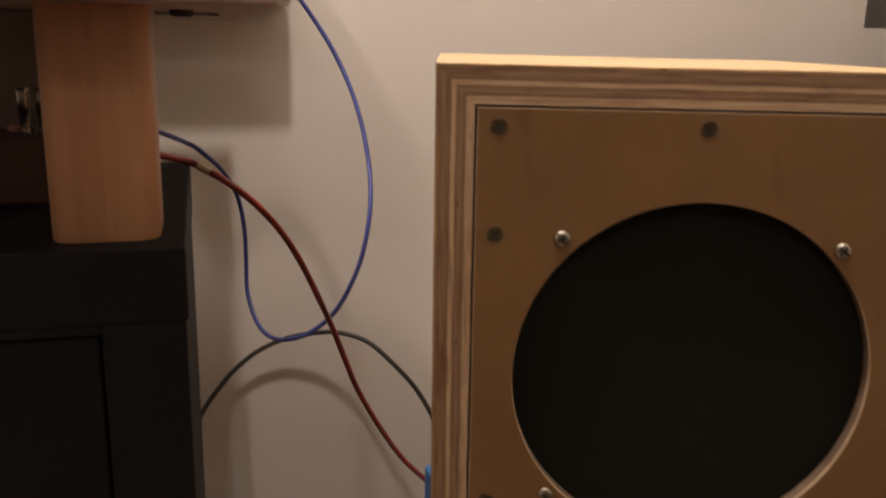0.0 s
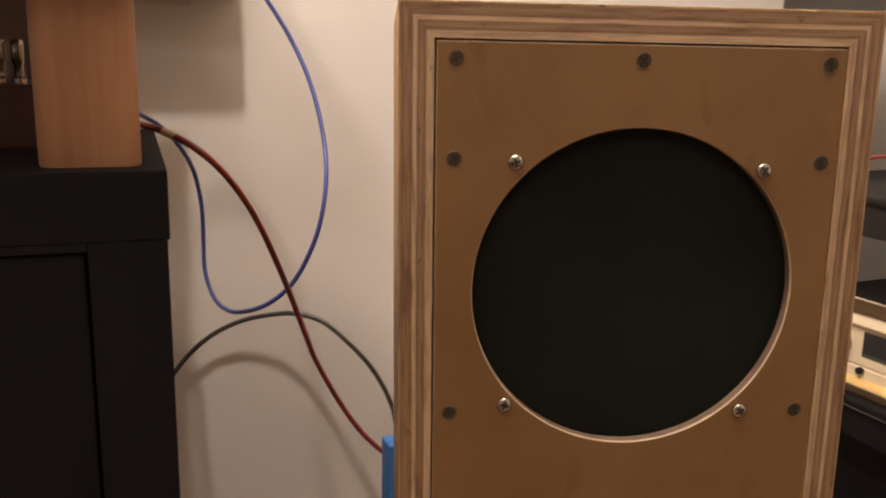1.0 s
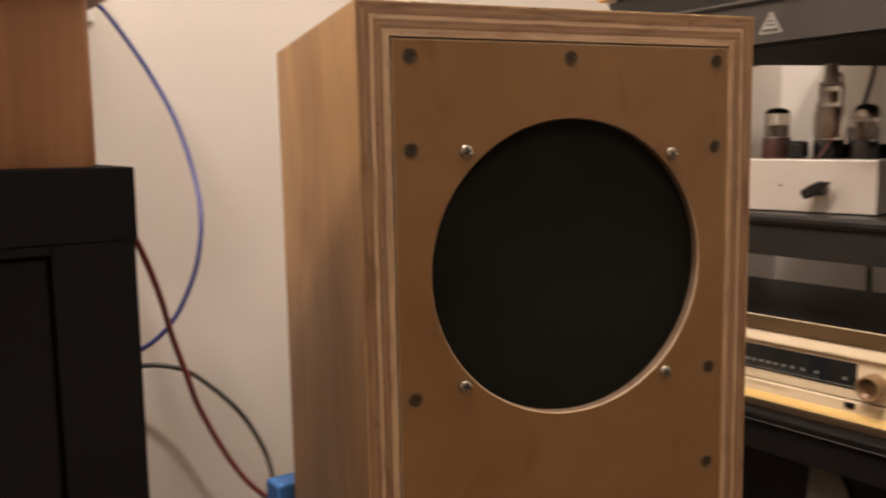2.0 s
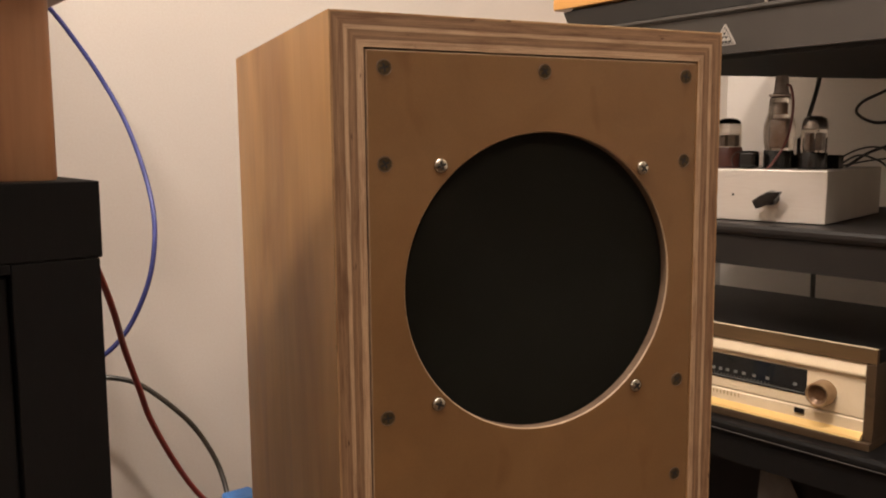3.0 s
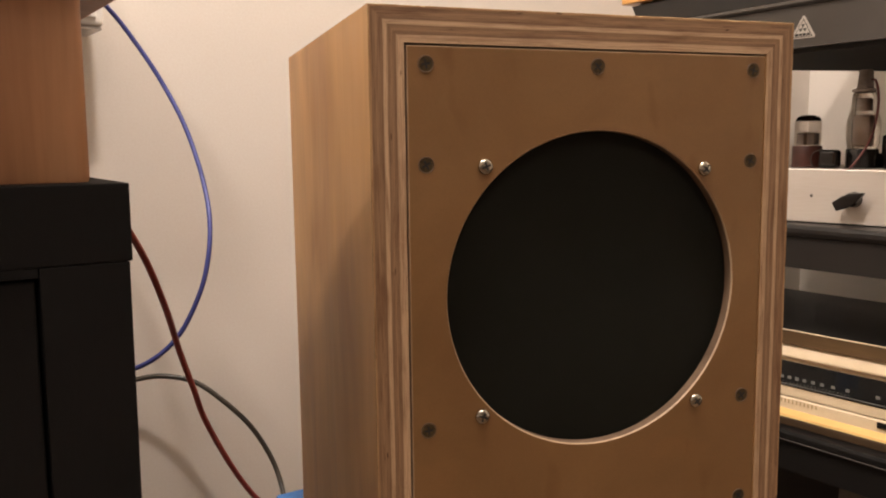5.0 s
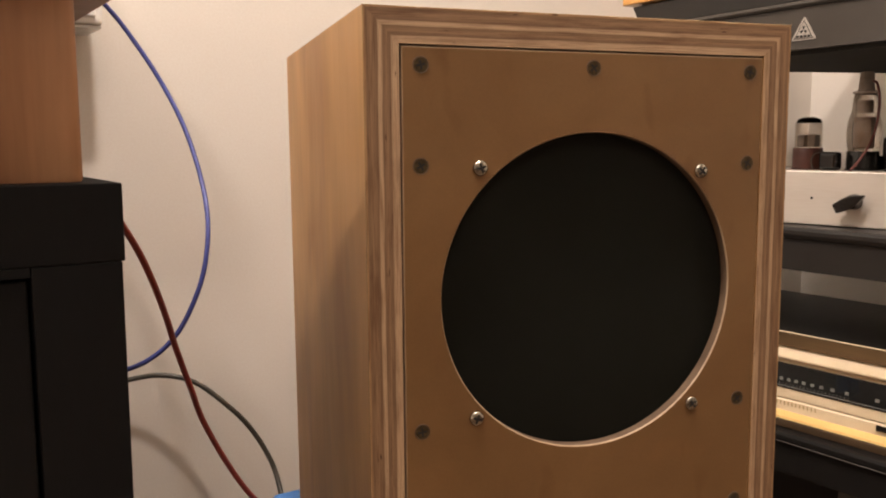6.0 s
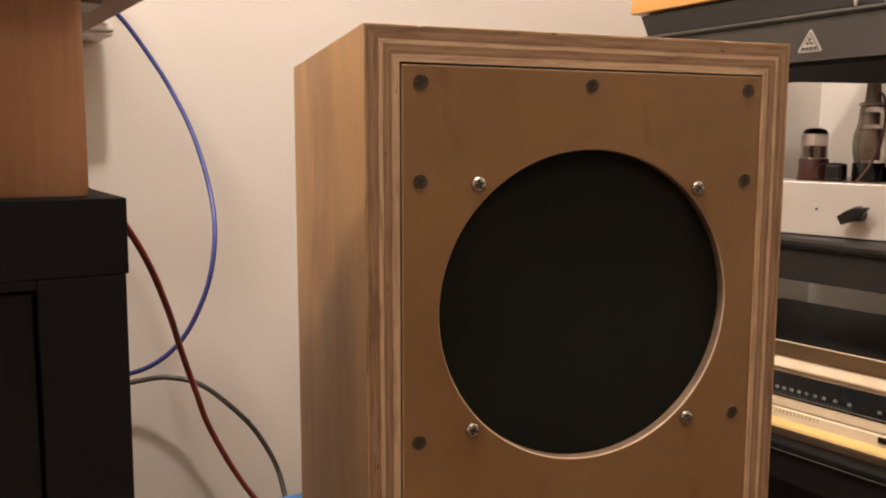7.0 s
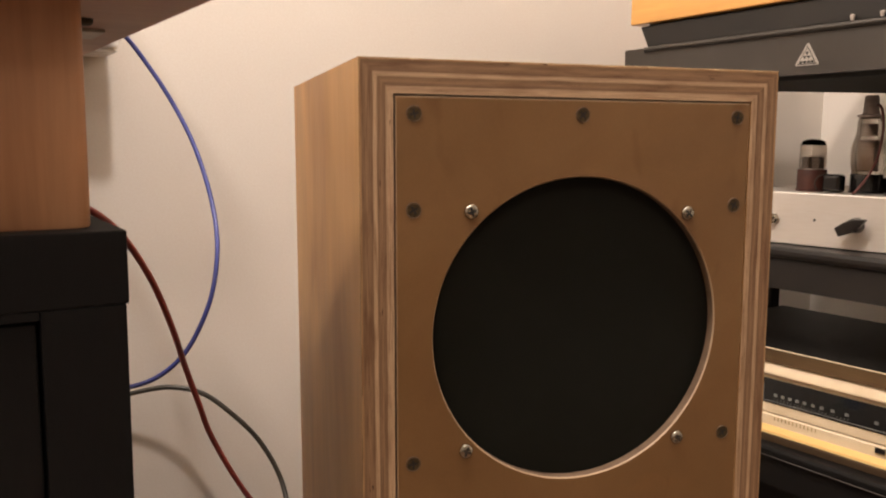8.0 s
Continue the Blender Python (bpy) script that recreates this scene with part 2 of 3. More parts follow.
M_RAIL = wood("golden_rail", (0.060, 0.033, 0.014), (0.135, 0.080, 0.034), 0, 0.42, 50, 12)
M_CREAM = mottled("cream_enamel", (0.72, 0.58, 0.38), (0.79, 0.65, 0.45), 0.4, coarse=20.0, fine=700.0, bump=0.03)
M_GOLD = mottled("gold_anodised_trim", (0.80, 0.53, 0.19), (0.92, 0.65, 0.27), 0.38, 0.4, coarse=20.0, fine=700.0, bump=0.03, stretch=(0.1, 1, 1))
M_DIAL = mottled("dial_glass_black", (0.010, 0.0105, 0.0105), (0.017, 0.018, 0.018), 0.12, coarse=20.0, fine=700.0, bump=0.0, coat=0.5)
M_PRINT = mottled("pale_print", (0.13, 0.13, 0.12), (0.20, 0.20, 0.185), 0.6, coarse=60.0, fine=700.0, bump=0.0)
M_BRONZE = mottled("bronze_knob", (0.28, 0.175, 0.09), (0.38, 0.25, 0.135), 0.4, 0.35, coarse=40.0, fine=700.0, bump=0.03)
M_GOLDPRINT = mottled("gold_print", (0.42, 0.29, 0.14), (0.52, 0.38, 0.20), 0.5, 0.2, coarse=60.0, fine=700.0, bump=0.0)
M_DULLTRIM = mottled("dull_grey_trim", (0.07, 0.062, 0.054), (0.10, 0.09, 0.08), 0.5, 0.2, coarse=60.0, fine=700.0, bump=0.0)
M_DISH = mottled("bronze_hollow", (0.12, 0.065, 0.032), (0.20, 0.115, 0.06), 0.35, 0.4, coarse=40.0, fine=700.0, bump=0.03)
M_STICKER = mottled("silver_sticker", (0.30, 0.27, 0.235), (0.40, 0.37, 0.325), 0.4, 0.2, coarse=60.0, fine=700.0, bump=0.02)
# grey of the reflection on the glossy lower component, as a surface colour
M_REFLECTION = mottled("grey_reflection_patch", (0.09, 0.08, 0.07), (0.14, 0.125, 0.11), 0.8, coarse=30.0, fine=500.0, bump=0.05)


# ---------------------------------------------------------------- mesh helpers
def part(name, bm, material, parent=None, label="", at=None, smooth=False):
    """Links a bmesh as one mesh object, under a thing or a part where one is given."""
    me = bpy.data.meshes.new(name)
    bm.normal_update()
    if smooth:
        for f in bm.faces:
            f.smooth = True
        for e in bm.edges:
            if len(e.link_faces) == 2 and e.calc_face_angle(0) > 0.7:
                e.smooth = False
    bm.to_mesh(me)
    bm.free()
    for m in material if isinstance(material, (list, tuple)) else [material]:
        me.materials.append(m)
    ob = new(name, me)
    if parent:
        ob.parent = parent
    if at is not None:
        ob.matrix_local = at
    if label:
        ob["label"] = label
    return ob


def thing(name, m, label, category, group="", kind=""):
    ob = new(name)
    ob.empty_display_size = 0.02
    ob.matrix_world = m
    return tagged(ob, label, category, group, kind)


def block(x0, x1, y0, y1, z0, z1, bevel=0.0, segments=2):
    bm = bmesh.new()
    bmesh.ops.create_cube(bm, size=1)
    for v in bm.verts:
        v.co = ((x0 + x1) / 2 + v.co.x * (x1 - x0), (y0 + y1) / 2 + v.co.y * (y1 - y0), (z0 + z1) / 2 + v.co.z * (z1 - z0))
    if bevel:
        bmesh.ops.bevel(bm, geom=bm.edges[:], offset=bevel, segments=segments, profile=0.5, affect="EDGES")
    return bm


def prism(outline, y0, y1, bevel=0.0):
    """An outline in x and z (anticlockwise from the front) pushed from y0 to y1."""
    bm = bmesh.new()
    a = [bm.verts.new((x, y0, z)) for x, z in outline]
    b = [bm.verts.new((x, y1, z)) for x, z in outline]
    n = len(outline)
    bm.faces.new(a)
    bm.faces.new(b[::-1])
    for i in range(n):
        bm.faces.new((a[i], b[i], b[(i + 1) % n], a[(i + 1) % n]))
    bmesh.ops.recalc_face_normals(bm, faces=bm.faces[:])
    if bevel:
        bmesh.ops.bevel(bm, geom=bm.edges[:], offset=bevel, segments=2, profile=0.5, affect="EDGES")
    return bm


def strip(profile, x0, x1):
    """A profile in y and z pulled along x, closed at both ends."""
    bm = bmesh.new()
    a = [bm.verts.new((x0, y, z)) for y, z in profile]
    b = [bm.verts.new((x1, y, z)) for y, z in profile]
    n = len(profile)
    bm.faces.new(a)
    bm.faces.new(b[::-1])
    for i in range(n):
        bm.faces.new((a[i], a[(i + 1) % n], b[(i + 1) % n], b[i]))
    bmesh.ops.recalc_face_normals(bm, faces=bm.faces[:])
    return bm


def turned(profile, sides=32):
    """A profile of radius and height turned round z."""
    bm = bmesh.new()
    rings = []
    for r, z in profile:
        if r < 1e-6:
            rings.append([bm.verts.new((0, 0, z))])
        else:
            rings.append([bm.verts.new((r * math.cos(2 * math.pi * i / sides), r * math.sin(2 * math.pi * i / sides), z)) for i in range(sides)])
    for a, b in zip(rings, rings[1:]):
        for i in range(sides):
            j = (i + 1) % sides
            if len(a) == 1 and len(b) == 1:
                continue
            if len(a) == 1:
                bm.faces.new((a[0], b[j], b[i]))
            elif len(b) == 1:
                bm.faces.new((a[i], a[j], b[0]))
            else:
                bm.faces.new((a[i], a[j], b[j], b[i]))
    bmesh.ops.recalc_face_normals(bm, faces=bm.faces[:])
    return bm


def smooth_path(points, steps=8):
    pts = [Vector(p) for p in points]
    pts = [2 * pts[0] - pts[1]] + pts + [2 * pts[-1] - pts[-2]]
    out = []
    for a, b, c, d in zip(pts, pts[1:], pts[2:], pts[3:]):
        for k in range(steps):
            t = k / steps
            out.append(0.5 * (2 * b + (c - a) * t + (2 * a - 5 * b + 4 * c - d) * t * t + (3 * b - 3 * c + d - a) * t ** 3))
    return out + [pts[-2]]


def cord(points, radius, sides=12, steps=8):
    """A round cord along a smooth path."""
    path = smooth_path(points, steps)
    bm = bmesh.new()
    up = Vector((0.31, 0.2, 0.93))
    rings = []
    for i, p in enumerate(path):
        way = (path[min(i + 1, len(path) - 1)] - path[max(i - 1, 0)]).normalized()
        side = way.cross(up).normalized()
        up = side.cross(way).normalized()
        rings.append([bm.verts.new(p + radius * (math.cos(2 * math.pi * k / sides) * side + math.sin(2 * math.pi * k / sides) * up)) for k in range(sides)])
    for a, b in zip(rings, rings[1:]):
        for k in range(sides):
            bm.faces.new((a[k], a[(k + 1) % sides], b[(k + 1) % sides], b[k]))
    bm.faces.new(rings[0])
    bm.faces.new(rings[-1][::-1])
    bmesh.ops.recalc_face_normals(bm, faces=bm.faces[:])
    return bm


FACING = pose(0, 0, 0, 90, 0, 0)  # turns a z axis to point at -y, out of a front


# ---------------------------------------------------------------- the room
U0, U1, V0, V1, HIGH = -3.4, 1.200, -6.0, 0.550, 2.7


def shell():
    whole = room(0, 0)
    parts = (("floor", (U0 - 0.1, U1 + 0.1, V0 - 0.1, V1 + 0.1, -0.1, 0.0), M_FLOOR, "brown oak floor of the listening room"),
             ("ceiling", (U0 - 0.1, U1 + 0.1, V0 - 0.1, V1 + 0.1, HIGH, HIGH + 0.1), M_CEIL, "plain white painted ceiling"),
             ("wall_north", (U0, U1, V1, V1 + 0.1, 0, HIGH), M_WALL, "plain warm white painted wall behind the loudspeakers"),
             ("wall_south", (U0, U1, V0 - 0.1, V0, 0, HIGH), M_WALL, "plain warm white painted wall"),
             ("wall_east", (U1, U1 + 0.1, V0 - 0.1, V1 + 0.1, 0, HIGH), M_WALL, "plain warm white painted wall behind the rack"),
             ("wall_west", (U0 - 0.1, U0, V0 - 0.1, V1 + 0.1, 0, HIGH), M_WALL, "plain warm white painted wall"))
    for name, size, material, label in parts:
        tagged(part(name, block(*size), material, None, label, whole), category=name.split("_")[0], kind="structure")


shell()


# ---------------------------------------------------------------- plywood loudspeaker
BOX_D, BOX_H = 0.272, 0.6010
LEFT, RIGHT = (-0.0015, 0.0075), (0.2423, 0.0125)  # the sides at the top, and how far they lean outwards per metre down


def side_x(side, z):
    return side[0] + (BOX_H - z) * side[1]



def mitred_panel(length, depth, chip=0.0004, seed=1):
    """A panel with mitred ends: x along, y from the front to the back, z from its outer face inwards. The outer front edge is chipped by the saw."""
    rng = random.Random(seed)
    bm = bmesh.new()
    n = int(length / 0.0008)
    rings, bite = [], 0.0
    for i in range(n + 1):
        k = 2 * i / n - 1
        x, xi = k * length / 2, k * (length / 2 - PLY_T)
        bite = 0.35 * bite + (chip * rng.random() ** 2.5 if rng.random() < 0.75 else 0)
        if rng.random() < 0.05:
            bite += chip * 0.9
        down, back = 0.00012 + bite, 0.0002 + bite * (0.6 + 1.2 * rng.random())
        rings.append([bm.verts.new(p) for p in ((xi, 0, PLY_T), (x, 0, down), (x, back, 0), (x, depth, 0), (xi, depth, PLY_T))])
    for a, b in zip(rings, rings[1:]):
        for j in range(5):
            f = bm.faces.new((a[j], a[(j + 1) % 5], b[(j + 1) % 5], b[j]))
            f.material_index = (1, 2, 0, 1, 0)[j]
    for ring in (rings[0], rings[-1]):
        bm.faces.new(ring).material_index = 1
    bmesh.ops.recalc_face_normals(bm, faces=bm.faces[:])
    return bm


def holed_board(x0, x1, z0, z1, cx, cz, r, thick):
    """A board facing -y with a round hole whose front edge is eased."""
    angles = {2 * math.pi * i / 96 for i in range(96)}
    corners = [(x0, z0), (x1, z0), (x1, z1), (x0, z1)]
    angles |= {math.atan2(z - cz, x - cx) % (2 * math.pi) for x, z in corners}
    bm = bmesh.new()
    loops = [[], [], [], [], [], []]
    ease = 0.0006
    for a in sorted(angles):
        c, s = math.cos(a), math.sin(a)
        reach = min(((x1 if c > 0 else x0) - cx) / c if abs(c) > 1e-9 else 9, ((z1 if s > 0 else z0) - cz) / s if abs(s) > 1e-9 else 9)
        ox, oz = cx + c * reach, cz + s * reach
        spots = ((ox, thick, oz), (ox, ease, oz), (min(max(ox, x0 + ease), x1 - ease), 0, min(max(oz, z0 + ease), z1 - ease)), (cx + c * (r + 0.0006), 0, cz + s * (r + 0.0006)), (cx + c * r, 0.0009, cz + s * r), (cx + c * r, thick, cz + s * r))
        for k, (loop, spot) in enumerate(zip(loops, spots)):
            if k < 3:  # the rim follows the box, which is a little out of square
                f = (spot[0] - x0) / (x1 - x0)
                spot = (spot[0] + (1 - f) * (side_x(LEFT, spot[2]) - LEFT[0]) + f * (side_x(RIGHT, spot[2]) - RIGHT[0]), spot[1], spot[2])
            loop.append(bm.verts.new(spot))
    n = len(loops[0])
    loops.append(loops[0])
    for k, (a, b) in enumerate(zip(loops, loops[1:])):
        for i in range(n):
            f = bm.faces.new((a[i], a[(i + 1) % n], b[(i + 1) % n], b[i]))
            f.material_index = {1: 2, 3: 2, 4: 1}.get(k, 0)
    bmesh.ops.recalc_face_normals(bm, faces=bm.faces[:])
    return bm


# a solid black cross; its colour stands in for shade inside the recess
def cross_recess(size, depth, z):
    bm = block(-size, size, -size * 0.22, size * 0.22, z - depth, z)
    other = block(-size * 0.22, size * 0.22, -size, size, z - depth, z + 0.00005)
    me = bpy.data.meshes.new("recess")
    other.to_mesh(me)
    other.free()
    bm.from_mesh(me)
    bpy.data.meshes.remove(me)
    return bm


def screw_meshes():
    pan = turned([(0, 0.0015), (0.0018, 0.00146), (0.0030, 0.0012), (0.0037, 0.0007), (0.0040, 0.0001), (0.0040, -0.0008), (0, -0.0008)], 28)
    flat = turned([(0, 0.0), (0.0024, 0.0), (0.0034, 0.0), (0.0037, -0.0003), (0, -0.0006)], 28)
    rim = turned([(0.0036, -0.0003), (0.0038, 0.0001), (0.00405, 0.00012), (0.0043, -0.0003), (0.0036, -0.0003)], 32)
    return pan, flat, rim


def plywood_loudspeaker():
    root = thing("plywood_loudspeaker", pose(0, 0, 0), "bare plywood loudspeaker box with screwed brown front and black cone", "loudspeaker")
    two = [M_VENEER, M_PLYEDGE, M_SPLINTER]
    half = BOX_H / 2
    # top panel takes the veneer with the lamplight in its colour
    pale = [M_TOPVENEER_LIT, M_PLYEDGE, M_SPLINTER]
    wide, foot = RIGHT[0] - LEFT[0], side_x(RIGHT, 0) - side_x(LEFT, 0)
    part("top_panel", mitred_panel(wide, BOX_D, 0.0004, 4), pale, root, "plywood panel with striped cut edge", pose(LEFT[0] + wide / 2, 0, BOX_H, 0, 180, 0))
    for (x, lean), turn in ((LEFT, 90), (RIGHT, -90)):
        part("side_panel", mitred_panel(BOX_H, BOX_D, 0.0002, 7), two, root, "amber plywood panel with striped cut edge", pose(x, 0, BOX_H, 0, -math.degrees(math.atan(lean)), 0) @ pose(0, 0, -half, 0, turn, 0))
    part("bottom_panel", mitred_panel(foot, BOX_D), two, root, "", pose(side_x(LEFT, 0) + foot / 2, 0, 0))
    in0, in1 = LEFT[0] + PLY_T, RIGHT[0] - PLY_T
    part("back_panel", block(in0 + 0.001, in1 - 0.0002, BOX_D - 0.014, BOX_D - 0.002, PLY_T + 0.0002, BOX_H - PLY_T - 0.0002), M_VENEER, root)
    # added strips, coloured black to give the gap round the front its shade
    part("shade_batten", block(in0 + 0.0002, in0 + 0.018, 0.0102, 0.03, PLY_T + 0.001, BOX_H - PLY_T - 0.001), M_SHADEBLACK, root)
    part("shade_batten", block(in1 - 0.014, in1 + 0.0040, 0.0102, 0.03, PLY_T + 0.001, BOX_H - PLY_T - 0.001), M_SHADEBLACK, root)
    part("shade_batten", block(in0 + 0.0182, in1 - 0.0142, 0.0102, 0.03, BOX_H - PLY_T - 0.014, BOX_H - PLY_T - 0.0002), M_SHADEBLACK, root)
    gap = 0.0010
    cx, cz, r = 0.1227, 0.4565, 0.0848
    front = part("front_panel", holed_board(in0 + gap, in1 - 0.0003, PLY_T + gap, BOX_H - PLY_T - gap, cx, cz, r, 0.0064), [M_BAFFLE, M_BAFFLE_EDGE, M_BAFFLE_EASE], root,
                 "smooth brown hardboard front with a round cut-out", pose(0, 0.0001, 0))
    cloth = part("grille_cloth", turned([(0, 0.0012), (0.04, 0.0011), (0.07, 0.0008), (0.084, 0.0003), (0.088, 0.0), (0.096, 0.0), (0.096, -0.004), (0.05, -0.009), (0, -0.0095)], 96),
                 M_CONE, root, "taut black cloth behind the cut-out", pose(cx, 0.0076, cz) @ FACING, smooth=True)
    pan, flat, rim = screw_meshes()
    pans = [(0.0581, 0.5235), (0.1868, 0.5207), (0.0568, 0.3936), (0.1862, 0.3894)]
    flats = [(0.0271, 0.5736), (0.1205, 0.5744), (0.2165, 0.5744), (0.0271, 0.5246), (0.2169, 0.5247), (0.0275, 0.3891), (0.2172, 0.3894), (0.0275, 0.3283), (0.2180, 0.3283)]
    first = None
    for i, (x, z) in enumerate(pans):
        spin = pose(x, -0.0006, z) @ FACING @ pose(0, 0, 0, 0, 0, (18, 50, 70, 35)[i])
        if first is None:
            first = part("pan_screw", pan, M_CHROME, root, "bright plated cross-head screw", spin, smooth=True)
            recess = part("recess", cross_recess(0.0024, 0.0012, 0.00153), M_SHADEBLACK, first)
        else:
            ob = new("pan_screw", first.data)
            ob.parent, ob.matrix_local = root, spin
            ob["label"] = "bright plated cross-head screw"
            inner = new("recess", recess.data)
            inner.parent = ob
    first = None
    for i, (x, z) in enumerate(flats):
        spin = pose(x, -0.0001, z) @ FACING @ pose(0, 0, 0, 0, 0, (12, 40, 75, 28, 60, 5, 33, 81, 50)[i])
        if first is None:
            first = part("flat_screw", flat, M_DARKSTEEL, root, "dark countersunk screw", spin, smooth=True)
            collar = part("countersink", rim, M_BAFFLE_EDGE, first)
            slot = part("recess", cross_recess(0.0023, 0.0006, 0.0001), M_SHADEBLACK, first)
        else:
            ob = new("flat_screw", first.data)
            ob.parent, ob.matrix_local = root, spin
            ob["label"] = "dark countersunk screw"
            for inner in (collar, slot):
                piece = new(inner.name.split(".")[0], inner.data)
                piece.parent = ob


plywood_loudspeaker()


# ---------------------------------------------------------------- black loudspeaker, post and board
CAB_U, CAB_V, CAB_TOP = -0.1102, 0.0146, 0.5193


def black_loudspeaker():
    root = thing("black_loudspeaker", room(CAB_U, CAB_V), "black stained loudspeaker cabinet with a recessed front panel", "loudspeaker")
    w, d = 0.27, 0.27
    part("top_cap", block(-w - 0.001, 0.0, 0.0, d, CAB_TOP - 0.0335, CAB_TOP, 0.0007), M_BLACKBOX, root)
    body_top = CAB_TOP - 0.0337
    part("side_panel", block(-0.019, -0.0012, 0.0182, d - 0.0005, 0.0, body_top, 0.0008), M_BLACKBOX, root)
    part("side_panel", block(-w, -w + 0.018, 0.0182, d - 0.0005, 0.0, body_top, 0.0008), M_BLACKBOX, root)
    part("back_panel", block(-w + 0.0182, -0.0192, d - 0.018, d - 0.001, 0.0, body_top), M_BLACKBOX, root)
    part("stile", block(-0.0372, -0.0012, 0.0003, 0.018, 0.0, body_top, 0.0006), M_BLACKBOX, root)
    part("stile", block(-w, -w + 0.036, 0.0003, 0.018, 0.0, body_top, 0.0006), M_BLACKBOX, root)
    part("rail", block(-w + 0.0362, -0.0374, 0.0003, 0.018, CAB_TOP - 0.0378, body_top, 0.0004), M_BLACKBOX, root)
    part("rail", block(-w + 0.0362, -0.0374, 0.0008, 0.018, 0.0, 0.036, 0.0012), M_BLACKBOX, root)
    part("front_panel", block(-w + 0.0374, -0.0386, 0.0026, 0.016, 0.0374, CAB_TOP - 0.0390, 0.0010), M_BLACKBOX, root)


black_loudspeaker()


def rounded_post():
    w, d, r = 0.0465, 0.047, 0.009
    outline = []
    for cx, cy, a0 in ((w / 2 - r, d / 2 - r, 0), (-w / 2 + r, d / 2 - r, 90), (-w / 2 + r, -d / 2 + r, 180), (w / 2 - r, -d / 2 + r, 270)):
        outline += [(cx + r * math.cos(radians(a0 + k * 15)), cy + r * math.sin(radians(a0 + k * 15))) for k in range(7)]
    bm = bmesh.new()
    high = 0.1034
    levels = ((0.0, 0.9985 - 0.02), (0.0012, 1.0), (high - 0.0012, 1.0), (high, 0.98))
    rings = [[bm.verts.new((x * s, y * s, z)) for x, y in outline] for z, s in levels]
    n = len(outline)
    for a, b in zip(rings, rings[1:]):
        for i in range(n):
            bm.faces.new((a[i], a[(i + 1) % n], b[(i + 1) % n], b[i]))
    bm.faces.new(rings[0][::-1])
    bm.faces.new(rings[-1])
    return bm


tagged(part("wooden_post", rounded_post(), M_PINE, None, "short rounded pine post standing on the black cabinet", room(-0.1443, 0.0545, CAB_TOP), smooth=True), category="post", group="posts under the wooden board")

SLAB_Z = 0.6228
slab = thing("raised_board", room(-0.0685, -0.0017, SLAB_Z), "grey-brown wooden board resting flat on pine posts", "board")
part("board", block(-0.38, 0.0, 0.0, 0.470, 0.0, 0.022, 0.0015), M_SLAB, slab)
part("foot", turned([(0, -0.0034), (0.0045, -0.0034), (0.0058, -0.0024), (0.0062, 0.0), (0, 0.0)], 24), M_RUBBER, slab, "small brown-black rubber foot", pose(-0.040, 0.115, 0), smooth=True)
part("terminal_plate", block(-0.055, -0.020, 0.155, 0.195, -0.0022, -0.0002, 0.0008), M_STICKER, slab, "grey metal terminal plate")
# the far supports of the board, behind the black cabinet's width
copy_thing(bpy.data.objects["wooden_post"], room(-0.345, 0.0545, CAB_TOP))

tagged(part("dark_box", block(-0.158, 0.0, 0.0, 0.05, 0.0, 0.1033, 0.002), M_DARKBOX, None, "dark grey-brown box standing on the black cabinet", room(-0.150, 0.215, CAB_TOP)), category="box")
term = thing("terminal_block", room(-0.215, 0.150, CAB_TOP), "reddish wooden block with metal binding posts", "terminal block")
part("block", block(-0.05, 0.041, -0.02, 0.03, 0.0, 0.036, 0.0015), M_REDWOOD, term)
for x in (-0.022, 0.0205, 0.0300):
    stud = part("binding_post", turned([(0, 0.025), (0.0030, 0.025), (0.0034, 0.024), (0.0034, 0.012), (0.0026, 0.011), (0.0026, 0.004), (0.0040, 0.003), (0.0040, 0), (0, 0)], 20), M_SMOKE, term, "nickel binding post", pose(x, 0.0, 0.036), smooth=True)

box_w = thing("wall_box", room(-0.0130, V1), "white glossy plastic wall box under the wooden board's far end", "wall box")
part("housing", block(-0.20, 0.0, -0.073, 0.0, 0.6430, 0.728, 0.0035, 3), M_WHITE, box_w)
part("cover", block(-0.193, -0.007, -0.0760, -0.0732, 0.6500, 0.7215, 0.0012), M_WHITE, box_w)
part("lip", block(-0.199, -0.001, -0.069, -0.004, 0.6400, 0.6428, 0.0008), M_WHITE, box_w)


# ---------------------------------------------------------------- cables
def cable(name, points, radius, material, label):
    root = tagged(part(name, cord(points, radius), material, None, label, room(0, 0), smooth=True), category="cable")
    return root


red = cable("red_cable", [(-0.205, 0.165, 0.556), (-0.165, 0.225, 0.5405), (-0.1166, 0.268, 0.5232), (-0.0997, 0.258, 0.5172), (-0.0828, 0.245, 0.5081), (-0.0645, 0.252, 0.4911), (-0.0461, 0.272, 0.4661), (-0.0314, 0.288, 0.4399), (-0.0152, 0.308, 0.4036),
                          (0.0010, 0.336, 0.3650), (0.0154, 0.347, 0.3256), (0.0281, 0.359, 0.2926), (0.0529, 0.373, 0.2442), (0.0788, 0.384, 0.2028), (0.1049, 0.391, 0.1729), (0.115, 0.392, 0.163)], 0.0026, M_REDCABLE,
            "dark red loudspeaker cable hanging in a curve")
part("sleeve", cord([(-0.1043, 0.2611, 0.5192), (-0.0997, 0.2580, 0.5172), (-0.0951, 0.2549, 0.5152)], 0.0031, 14, 4), M_CREAMBAND, red, "pale cream sleeve")
